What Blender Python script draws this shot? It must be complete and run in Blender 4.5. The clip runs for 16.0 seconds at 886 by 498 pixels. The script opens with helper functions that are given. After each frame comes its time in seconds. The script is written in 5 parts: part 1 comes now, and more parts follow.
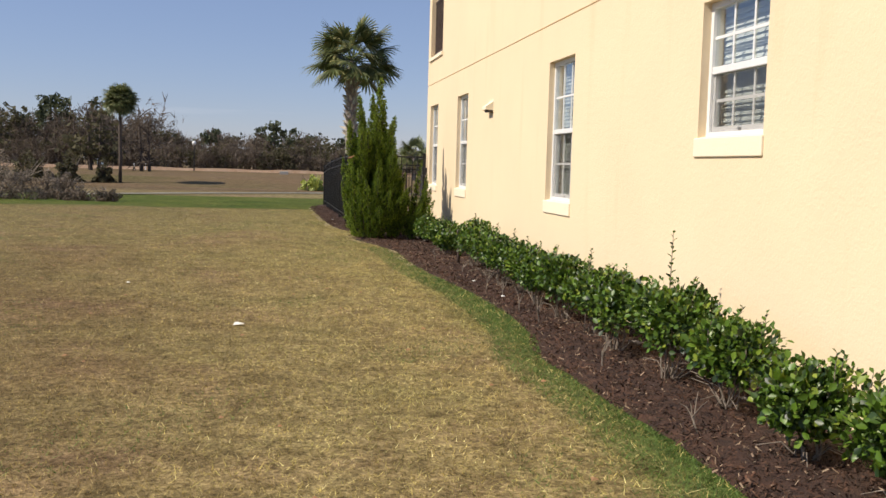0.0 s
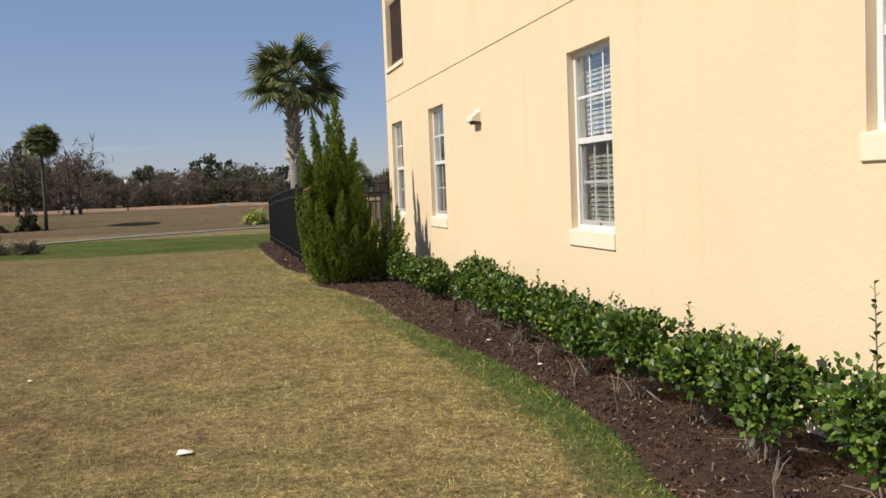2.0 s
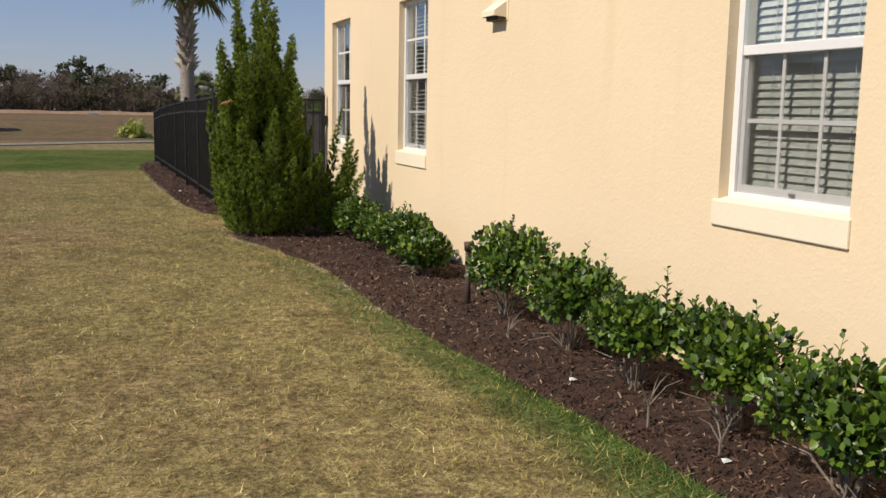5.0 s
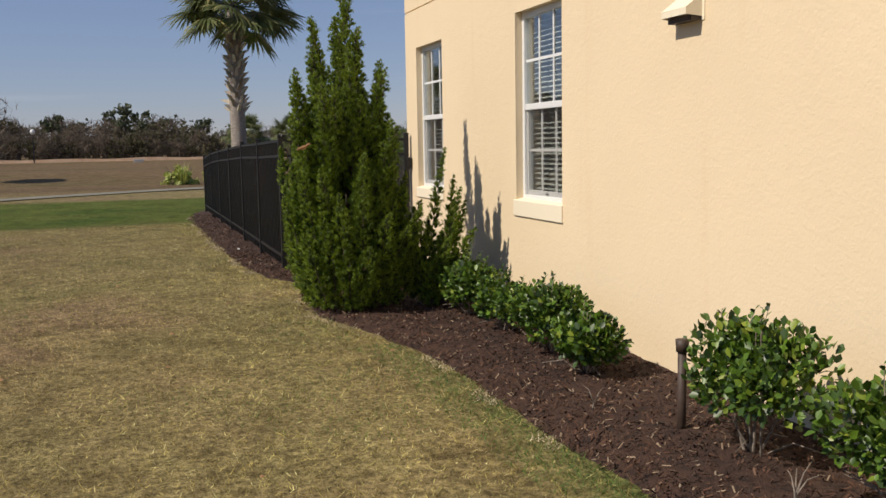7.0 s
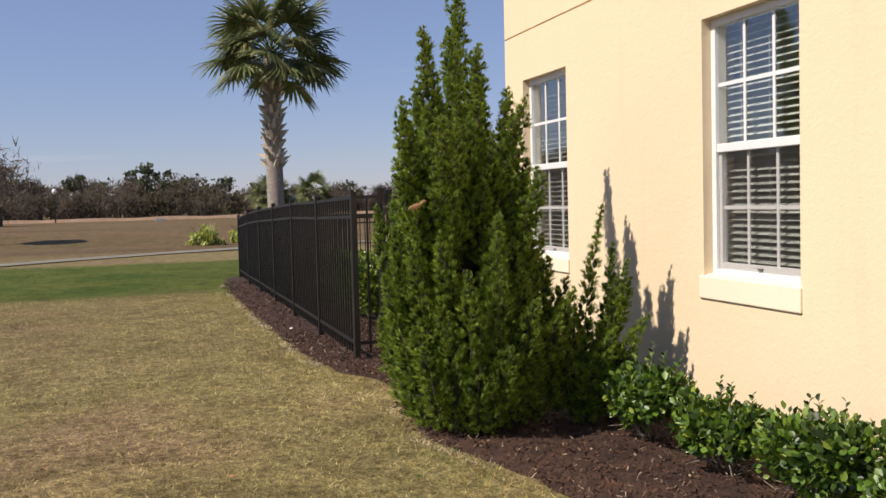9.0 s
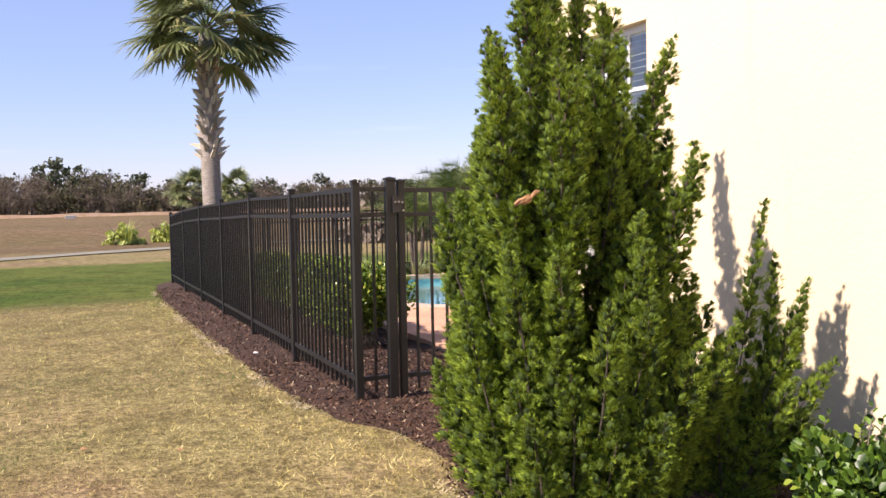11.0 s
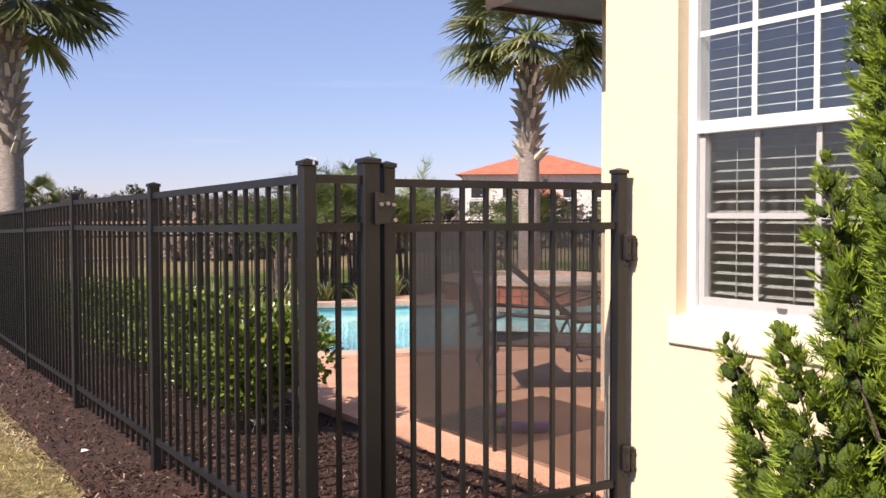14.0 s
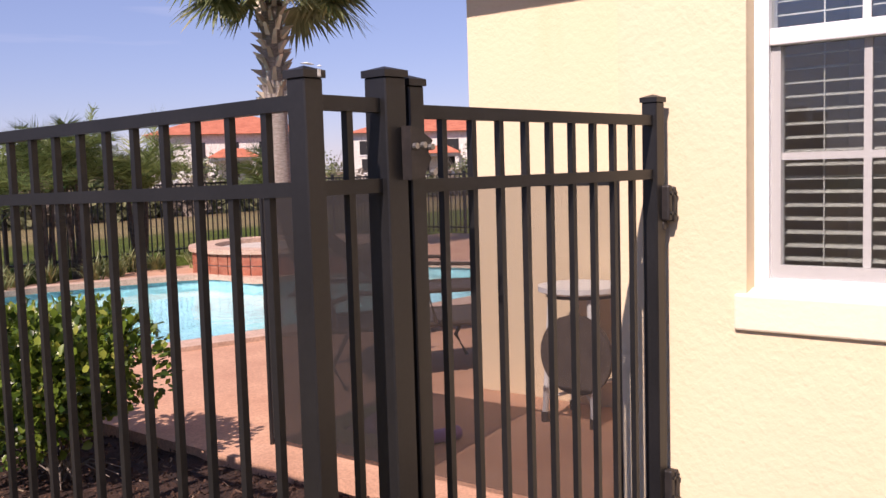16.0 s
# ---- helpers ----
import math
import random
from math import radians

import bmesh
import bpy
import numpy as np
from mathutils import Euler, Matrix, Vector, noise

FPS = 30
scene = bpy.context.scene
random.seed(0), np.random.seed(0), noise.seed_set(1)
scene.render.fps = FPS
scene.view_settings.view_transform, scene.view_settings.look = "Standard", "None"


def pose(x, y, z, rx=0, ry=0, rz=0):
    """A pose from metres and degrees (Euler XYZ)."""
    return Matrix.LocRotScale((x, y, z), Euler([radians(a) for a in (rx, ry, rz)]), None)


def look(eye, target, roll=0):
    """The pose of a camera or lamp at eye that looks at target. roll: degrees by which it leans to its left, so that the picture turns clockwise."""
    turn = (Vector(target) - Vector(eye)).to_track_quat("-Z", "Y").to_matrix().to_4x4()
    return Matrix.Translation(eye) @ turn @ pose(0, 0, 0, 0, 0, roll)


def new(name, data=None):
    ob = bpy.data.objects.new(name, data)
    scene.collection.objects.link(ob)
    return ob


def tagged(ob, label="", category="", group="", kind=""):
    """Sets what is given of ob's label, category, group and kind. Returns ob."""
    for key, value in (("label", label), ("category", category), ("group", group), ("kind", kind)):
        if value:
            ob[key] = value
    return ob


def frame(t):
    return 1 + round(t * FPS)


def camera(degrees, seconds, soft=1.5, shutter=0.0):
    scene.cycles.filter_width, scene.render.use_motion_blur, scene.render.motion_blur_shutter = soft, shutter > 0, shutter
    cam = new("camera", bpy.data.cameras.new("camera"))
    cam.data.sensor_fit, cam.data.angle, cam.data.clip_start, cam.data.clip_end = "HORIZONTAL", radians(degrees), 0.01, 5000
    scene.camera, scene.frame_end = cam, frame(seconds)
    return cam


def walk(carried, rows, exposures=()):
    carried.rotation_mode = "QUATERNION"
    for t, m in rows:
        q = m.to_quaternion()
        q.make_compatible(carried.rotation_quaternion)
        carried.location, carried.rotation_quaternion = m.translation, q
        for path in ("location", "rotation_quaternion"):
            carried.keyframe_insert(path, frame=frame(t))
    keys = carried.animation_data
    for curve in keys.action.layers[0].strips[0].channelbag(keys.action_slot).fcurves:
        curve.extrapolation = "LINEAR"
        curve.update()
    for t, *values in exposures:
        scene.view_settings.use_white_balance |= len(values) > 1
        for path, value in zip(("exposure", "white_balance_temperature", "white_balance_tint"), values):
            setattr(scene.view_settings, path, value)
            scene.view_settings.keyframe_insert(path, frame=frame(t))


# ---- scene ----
cam = camera(49.9, 16.0)
PATH = [
    (0, (-0.063, 0.067, 1.41), (0.285, 2.029, 1.241), 1.6),
    (0.5, (-0.12, 0.714, 1.427), (0.312, 2.654, 1.205), 2.7),
    (1, (-0.127, 1.348, 1.442), (0.303, 3.294, 1.272), 2.7),
    (1.5, (-0.142, 1.986, 1.463), (0.213, 3.952, 1.366), -0.9),
    (2, (-0.119, 2.585, 1.497), (0.345, 4.526, 1.368), -2.3),
    (2.5, (-0.152, 3.21, 1.488), (0.327, 5.145, 1.333), -1.6),
    (3, (-0.21, 3.805, 1.501), (0.38, 5.704, 1.286), -0.4),
    (3.2, (-0.25, 4.052, 1.515), (0.344, 5.952, 1.322), 0.3),
    (5.3, (-0.17, 6.565, 1.519), (0.534, 8.413, 1.224), 1.1),
    (5.5, (-0.26, 6.73, 1.565), (0.303, 8.6315, 1.307), 0.1),
    (6, (-0.219, 7.226, 1.553), (0.312, 9.152, 1.461), 0.0),
    (6.5, (-0.177, 7.911, 1.559), (0.561, 9.757, 1.339), -0.5),
    (7, (-0.144, 8.501, 1.555), (0.474, 10.390, 1.336), -1.0),
    (7.5, (-0.130, 9.068, 1.555), (0.518, 10.948, 1.342), -0.6),
    (8, (-0.158, 9.692, 1.628), (0.372, 11.611, 1.433), -2.1),
    (8.2, (-0.177, 9.931, 1.618), (0.346, 11.857, 1.476), -1.9),
    (10.3, (-0.345, 12.246, 1.542), (0.348, 14.12, 1.457), -0.8),
    (10.5, (-0.339, 12.433, 1.543), (0.325, 14.317, 1.44), -1.2),
    (11, (-0.406, 12.907, 1.558), (0.343, 14.758, 1.451), -1.1),
    (11.5, (-0.415, 13.442, 1.562), (0.396, 15.267, 1.45), 0.1),
    (12, (-0.394, 14.046, 1.532), (0.451, 15.855, 1.413), -2.9),
    (12.5, (-0.326, 14.567, 1.515), (0.59, 16.328, 1.27), -3.1),
    (13, (-0.226, 15.075, 1.493), (0.753, 16.802, 1.253), -1.8),
    (13.5, (-0.117, 15.528, 1.501), (0.987, 17.186, 1.322), -0.6),
    (14, (0.046, 15.983, 1.506), (1.13, 17.663, 1.43), -0.1),
    (14.5, (0.048, 16.443, 1.496), (1.167, 18.099, 1.424), -0.6),
    (15, (0.118, 16.891, 1.481), (1.387, 18.43, 1.351), -1.5),
    (15.5, (0.115, 17.315, 1.468), (1.478, 18.767, 1.289), -2.0),
    (16, (0.14, 17.635, 1.489), (1.695, 18.881, 1.319), -1.7),
]
walk(cam, [(t, look(eye, target, roll)) for t, eye, target, roll in PATH],
     exposures=[(s, e, 6500, k) for s, e, k in ((0.0, 0.23, 14), (1.0, 0.06, 13), (1.5, 0.1, 13), (3.0, 0.0, 13), (5.5, -0.03, 14), (6.5, -0.06, 14), (7.0, -0.12, 14), (8.0, 0.02, 13), (10.4, 0.67, 24), (11.0, 0.97, 23), (12.0, 1.35, 22),
                                               (12.5, 1.57, 20), (13.0, 1.55, 19), (13.5, 1.2, 20), (14.0, 0.7, 23), (15.0, 0.5, 30), (16.0, 0.42, 33))])

# ---- world, sun ----
SUN = Vector((-1.0, -0.17, 1.02)).normalized()
world = bpy.data.worlds.new("sky")
scene.world = world
world.use_nodes = True
wn = world.node_tree.nodes
sky = wn.new("ShaderNodeTexSky")
sky.sky_type = "NISHITA"
sky.sun_disc = False
sky.sun_elevation = math.asin(SUN.z)
sky.sun_rotation = math.atan2(SUN.x, SUN.y) % (2 * math.pi)
sky.air_density, sky.dust_density, sky.ozone_density = 1.0, 0.1, 4.0
wn["Background"].inputs["Strength"].default_value = 0.084
tint = wn.new("ShaderNodeMix")
tint.data_type, tint.blend_type = "RGBA", "MULTIPLY"
tint.inputs[0].default_value = 1.0
tint.inputs[7].default_value = (1.02, 0.95, 1.06, 1)
world.node_tree.links.new(sky.outputs[0], tint.inputs[6])
tc = wn.new("ShaderNodeTexCoord")
wisp = wn.new("ShaderNodeVectorMath")
wisp.operation = "MULTIPLY"
wisp.inputs[1].default_value = (1.6, 1.6, 22.0)
cloud = wn.new("ShaderNodeTexNoise")
cloud.inputs["Scale"].default_value, cloud.inputs["Detail"].default_value = 1.3, 6.0
cover = wn.new("ShaderNodeMapRange")
cover.inputs["From Min"].default_value, cover.inputs["From Max"].default_value = 0.6, 0.85
cover.inputs["To Max"].default_value = 0.4
veil = wn.new("ShaderNodeMix")
veil.data_type = "RGBA"
veil.inputs[7].default_value = (8.5, 8.6, 9.0, 1)
world.node_tree.links.new(tc.outputs["Generated"], wisp.inputs[0])
world.node_tree.links.new(wisp.outputs[0], cloud.inputs["Vector"])
world.node_tree.links.new(cloud.outputs["Fac"], cover.inputs["Value"])
world.node_tree.links.new(cover.outputs[0], veil.inputs[0])
haze = wn.new("ShaderNodeMix")
haze.data_type = "RGBA"
haze.inputs[0].default_value = 0.38
haze.inputs[7].default_value = (2.9, 3.95, 5.8, 1)
world.node_tree.links.new(tint.outputs[2], haze.inputs[6])
world.node_tree.links.new(haze.outputs[2], veil.inputs[6])
world.node_tree.links.new(veil.outputs[2], wn["Background"].inputs["Color"])
sun = new("sun", bpy.data.lights.new("sun", "SUN"))
sun.data.energy, sun.data.angle, sun.data.color = 4.85, radians(0.5), (1.0, 0.92, 0.77)
sun.matrix_world = look(SUN * 50, (0, 0, 0))


# ---- materials ----
def material(name, color, rough=0.8, metal=0.0, spec=0.5):
    m = bpy.data.materials.new(name)
    m.use_nodes = True
    b = m.node_tree.nodes["Principled BSDF"]
    b.inputs["Base Color"].default_value = (*color, 1)
    b.inputs["Roughness"].default_value = rough
    b.inputs["Metallic"].default_value = metal
    b.inputs["Specular IOR Level"].default_value = spec
    return m


def node(m, kind, **values):
    n = m.node_tree.nodes.new(kind)
    for k, v in values.items():
        n.inputs[k.replace("_", " ")].default_value = v
    return n


def link(m, a, b):
    m.node_tree.links.new(a, b)


def bsdf(m):
    return m.node_tree.nodes["Principled BSDF"]


def coords(m, stretch=(1, 1, 1)):
    g = node(m, "ShaderNodeNewGeometry")
    s = node(m, "ShaderNodeVectorMath")
    s.operation = "MULTIPLY"
    s.inputs[1].default_value = stretch
    link(m, g.outputs["Position"], s.inputs[0])
    return s.outputs[0]


def noise_of(m, vec, scale, detail=4.0, rough=0.55):
    n = node(m, "ShaderNodeTexNoise", Scale=scale, Detail=detail, Roughness=rough)
    link(m, vec, n.inputs["Vector"])
    return n.outputs["Fac"]


def ramp(m, fac, stops):
    r = node(m, "ShaderNodeValToRGB")
    e = r.color_ramp.elements
    while len(e) < len(stops):
        e.new(0.5)
    for el, (p, c) in zip(e, stops):
        el.position, el.color = p, (*c, 1)
    link(m, fac, r.inputs["Fac"])
    return r.outputs["Color"]


def mix(m, fac, a, b, blend="MIX"):
    x = m.node_tree.nodes.new("ShaderNodeMix")
    x.data_type, x.blend_type = "RGBA", blend
    for sock, v in ((x.inputs[0], fac), (x.inputs[6], a), (x.inputs[7], b)):
        if isinstance(v, (int, float)):
            sock.default_value = v
        elif isinstance(v, tuple):
            sock.default_value = (*v, 1)
        else:
            link(m, v, sock)
    return x.outputs[2]


def bump(m, fac, strength, distance):
    b = node(m, "ShaderNodeBump", Strength=strength, Distance=distance)
    link(m, fac, b.inputs["Height"])
    link(m, b.outputs["Normal"], bsdf(m).inputs["Normal"])


def varied(name, dark, light, rough=0.8, scale=8.0, fine=60.0, relief=0.0, spread=0.006, metal=0.0, spec=0.5, stretch=(1, 1, 1)):
    """A two-scale mottled surface."""
    m = material(name, light, rough, metal, spec)
    v = coords(m, stretch)
    a = ramp(m, noise_of(m, v, scale), [(0.3, dark), (0.7, light)])
    f = noise_of(m, v, fine, 3.0)
    g = ramp(m, f, [(0.3, (0.75, 0.75, 0.75)), (0.7, (1.1, 1.1, 1.1))])
    link(m, mix(m, 1.0, a, g, "MULTIPLY"), bsdf(m).inputs["Base Color"])
    if relief:
        bump(m, f, relief, spread)
    return m


def leafy(name, dark, light, rough=0.45, through_light=0.25, brown=None):
    """Leaves that differ one by one, with light passing through."""
    m = material(name, light, rough)
    g = node(m, "ShaderNodeNewGeometry")
    stops = [(0.0, dark), (0.85, light)] if brown is None else [(0.0, dark), (0.85, light), (0.97, brown)]
    c = ramp(m, g.outputs["Random Per Island"], stops)
    v = coords(m)
    c = mix(m, 1.0, c, ramp(m, noise_of(m, v, 5.0), [(0.3, (0.7, 0.75, 0.7)), (0.7, (1.15, 1.1, 1.0))]), "MULTIPLY")
    link(m, c, bsdf(m).inputs["Base Color"])
    t = node(m, "ShaderNodeBsdfTranslucent")
    link(m, c, t.inputs["Color"])
    s = node(m, "ShaderNodeMixShader", Fac=through_light)
    link(m, bsdf(m).outputs[0], s.inputs[1])
    link(m, t.outputs[0], s.inputs[2])
    link(m, s.outputs[0], m.node_tree.nodes["Material Output"].inputs["Surface"])
    return m


def stucco_material(name, color, strength=0.5):
    m = material(name, color, 0.9, 0, 0.2)
    v = coords(m)
    a = ramp(m, noise_of(m, v, 0.7, 5), [(0.3, tuple(c * 0.94 for c in color)), (0.7, color)])
    streak = noise_of(m, coords(m, (2.2, 2.2, 0.25)), 1.5, 5)
    a = mix(m, ramp(m, streak, [(0.58, (0, 0, 0)), (0.8, (0.32, 0.32, 0.32))]), a, (color[0] * 0.85, color[1] * 0.72, color[2] * 0.6))
    link(m, a, bsdf(m).inputs["Base Color"])
    n1 = noise_of(m, v, 55.0, 3)
    n2 = noise_of(m, v, 18.0, 2)
    add = node(m, "ShaderNodeMath")
    add.operation = "ADD"
    link(m, n1, add.inputs[0])
    link(m, n2, add.inputs[1])
    bump(m, add.outputs[0], strength, 0.006)
    return m


STUCCO = stucco_material("stucco", (0.79, 0.64, 0.43), 0.4)
TRIM = stucco_material("trim_stucco", (0.83, 0.74, 0.56), 0.25)
VINYL = varied("white_vinyl", (0.79, 0.79, 0.775), (0.82, 0.82, 0.8), 0.4, 3, 400)
BLIND = varied("blind_slat", (0.61, 0.635, 0.585), (0.69, 0.71, 0.655), 0.6, 3, 40)
BLACK = varied("black_aluminium", (0.008, 0.008, 0.0085), (0.015, 0.0145, 0.015), 0.45, 4, 90, 0.1, 0.001, 0.0, 0.5)
DARK = material("dark_interior", (0.02, 0.02, 0.022), 0.9)
HINGE = varied("taupe_plastic", (0.018, 0.0155, 0.015), (0.036, 0.03, 0.028), 0.5, 12, 90)
STEEL = varied("worn_steel", (0.25, 0.24, 0.23), (0.45, 0.44, 0.42), 0.4, 20, 120, 0, 0, 0.8)
MULCH = varied("mulch", (0.024, 0.0105, 0.006), (0.078, 0.036, 0.021), 0.95, 12, 90, 1.0, 0.02)
CHIP = leafy("mulch_chip", (0.02, 0.009, 0.005), (0.1, 0.046, 0.027), 0.9, 0.0, (0.3, 0.22, 0.16))
HEDGE_LEAF = leafy("viburnum_leaf", (0.009, 0.028, 0.005), (0.11, 0.205, 0.019), 0.42, 0.18, (0.22, 0.28, 0.035))
# same viburnum leaf, sunlit brightness put into its colour for the inner hedge
SUNLIT_LEAF = leafy("sunlit_viburnum_leaf", (0.022, 0.055, 0.008), (0.2, 0.29, 0.036), 0.32, 0.35, (0.4, 0.42, 0.08))
CYPRESS_LEAF = leafy("cypress_leaf", (0.085, 0.145, 0.012), (0.29, 0.395, 0.028), 0.75, 0.12)
# much darker than CYPRESS_LEAF: shade between the sprays painted into the cores
CYPRESS_SHADED = leafy("cypress_shaded_core", (0.025, 0.05, 0.005), (0.1, 0.16, 0.012), 0.9, 0.0)
bump(CYPRESS_SHADED, noise_of(CYPRESS_SHADED, coords(CYPRESS_SHADED, (1, 1, 0.6)), 260.0, 3), 1.0, 0.012)
DRY_LEAF = leafy("dry_leaf", (0.2, 0.1, 0.05), (0.42, 0.24, 0.13), 0.8, 0.2)
PALM_LEAF = leafy("palm_leaf", (0.085, 0.115, 0.045), (0.26, 0.29, 0.14), 0.32, 0.35, (0.46, 0.42, 0.2))
FROND_LEAF = leafy("feather_leaf", (0.055, 0.09, 0.026), (0.24, 0.3, 0.1), 0.45, 0.35)
TRUNK = varied("palm_trunk", (0.24, 0.2, 0.17), (0.46, 0.4, 0.35), 0.9, 14, 60, 0.8, 0.02, stretch=(1, 1, 4))
BOOT = leafy("palm_boot", (0.28, 0.235, 0.195), (0.66, 0.59, 0.51), 0.85, 0.0)
BARK = varied("bark", (0.055, 0.042, 0.032), (0.14, 0.108, 0.085), 0.9, 20, 90, 0.6, 0.01)
TWIG = varied("twig", (0.12, 0.095, 0.072), (0.27, 0.225, 0.18), 0.9, 20, 90)
DECK = varied("pool_deck", (0.50, 0.27, 0.17), (0.62, 0.36, 0.23), 0.85, 2.5, 70, 0.3, 0.004)
COPING = varied("coping", (0.5, 0.34, 0.25), (0.62, 0.44, 0.33), 0.8, 6, 50, 0.3, 0.004)
SPA_TILE = varied("spa_tile", (0.3, 0.09, 0.05), (0.46, 0.17, 0.1), 0.45, 9, 60)
GROUT = varied("grout", (0.5, 0.44, 0.38), (0.6, 0.53, 0.46), 0.9, 9, 60)
POOL = varied("pool_plaster", (0.22, 0.5, 0.55), (0.32, 0.62, 0.66), 0.6, 3, 20)
ROOF = varied("clay_roof", (0.42, 0.12, 0.06), (0.58, 0.2, 0.11), 0.85, 1.2, 8, 0.6, 0.1)
HOUSE_WALL = varied("white_render", (0.7, 0.67, 0.6), (0.8, 0.77, 0.7), 0.9, 0.4, 6)
PATHWAY = varied("path_concrete", (0.17, 0.16, 0.115), (0.24, 0.22, 0.165), 0.9, 1.0, 12)
CONCRETE = varied("concrete", (0.34, 0.32, 0.29), (0.46, 0.44, 0.4), 0.9, 1.0, 12)
PALE = varied("pale_litter", (0.55, 0.55, 0.5), (0.75, 0.76, 0.72), 0.8, 30, 120)
SOFFIT = varied("brown_soffit", (0.05, 0.032, 0.022), (0.085, 0.055, 0.04), 0.6, 4, 30)


def worn_side(m, v):
    """How far the turf has died back towards the open field, 0 to 1."""
    sep = node(m, "ShaderNodeSeparateXYZ")
    link(m, v, sep.inputs[0])
    wob = node(m, "ShaderNodeMath")
    wob.operation = "MULTIPLY_ADD"
    link(m, noise_of(m, v, 0.35, 3), wob.inputs[0])
    wob.inputs[1].default_value = 5.0
    link(m, sep.outputs["X"], wob.inputs[2])
    r = node(m, "ShaderNodeMapRange", From_Min=3.0, From_Max=-0.6)
    link(m, wob.outputs[0], r.inputs["Value"])
    fade = node(m, "ShaderNodeMapRange", From_Min=8.0, From_Max=17.0, To_Min=1.0, To_Max=0.3)
    link(m, sep.outputs["Y"], fade.inputs["Value"])
    both = node(m, "ShaderNodeMath")
    both.operation = "MULTIPLY"
    link(m, r.outputs[0], both.inputs[0])
    link(m, fade.outputs[0], both.inputs[1])
    return both.outputs[0]


def grass_material():
    m = leafy("grass_blade", (0.2, 0.165, 0.07), (0.53, 0.44, 0.205), 0.8, 0.2, (0.74, 0.65, 0.43))
    b = bsdf(m)
    old = b.inputs["Base Color"].links[0].from_socket
    v = coords(m)
    patch = ramp(m, noise_of(m, v, 0.55, 4, 0.6), [(0.34, (1.0, 0.94, 0.9)), (0.45, (1.0, 1.03, 0.84)), (0.6, (0.93, 1.0, 0.76))])
    clump = ramp(m, noise_of(m, v, 3.2, 4, 0.7), [(0.32, (0.72, 0.69, 0.64)), (0.6, (1.13, 1.13, 1.08))])
    c = mix(m, 1.0, mix(m, 1.0, old, patch, "MULTIPLY"), clump, "MULTIPLY")
    c = mix(m, 1.0, c, ramp(m, noise_of(m, v, 17.0, 3, 0.7), [(0.36, (0.52, 0.49, 0.46)), (0.62, (1.34, 1.34, 1.3))]), "MULTIPLY")
    c = mix(m, worn_side(m, v), c, mix(m, 1.0, c, (0.55, 0.48, 0.49), "MULTIPLY"))
    link(m, c, b.inputs["Base Color"])
    return m


GRASS = grass_material()


def water_material():
    m = material("pool_water", (0.85, 0.97, 1.0), 0.02)
    b = bsdf(m)
    b.inputs["Transmission Weight"].default_value = 1.0
    b.inputs["IOR"].default_value = 1.33
    bump(m, noise_of(m, coords(m), 5.0, 3), 0.25, 0.02)
    return m


def glass_material():
    m = material("window_glass", (0.9, 0.93, 0.93), 0.02)
    t = node(m, "ShaderNodeBsdfTransparent", Color=(0.88, 0.9, 0.9, 1))
    g = node(m, "ShaderNodeBsdfGlossy", Roughness=0.03, Color=(0.9, 0.93, 0.95, 1))
    lw = node(m, "ShaderNodeLayerWeight", Blend=0.5)
    f = node(m, "ShaderNodeMath")
    f.operation = "POWER"
    f.inputs[1].default_value = 4.0
    link(m, lw.outputs["Facing"], f.inputs[0])
    least = node(m, "ShaderNodeMath")
    least.inputs[1].default_value = 0.11
    link(m, f.outputs[0], least.inputs[0])
    s = node(m, "ShaderNodeMixShader")
    link(m, least.outputs[0], s.inputs[0])
    link(m, t.outputs[0], s.inputs[1])
    link(m, g.outputs[0], s.inputs[2])
    link(m, s.outputs[0], m.node_tree.nodes["Material Output"].inputs["Surface"])
    return m


def mesh_material(name, cover):
    m = material(name, (0.024, 0.0205, 0.0195), 0.9)
    t = node(m, "ShaderNodeBsdfTransparent")
    s = node(m, "ShaderNodeMixShader", Fac=cover)
    link(m, t.outputs[0], s.inputs[1])
    link(m, bsdf(m).outputs[0], s.inputs[2])
    link(m, s.outputs[0], m.node_tree.nodes["Material Output"].inputs["Surface"])
    return m


WATER, GLASS, MESH = water_material(), glass_material(), mesh_material("screen_mesh", 0.76)
SCREEN = mesh_material("insect_screen", 0.22)
THIN_MESH = mesh_material("sparse_mesh", 0.34)


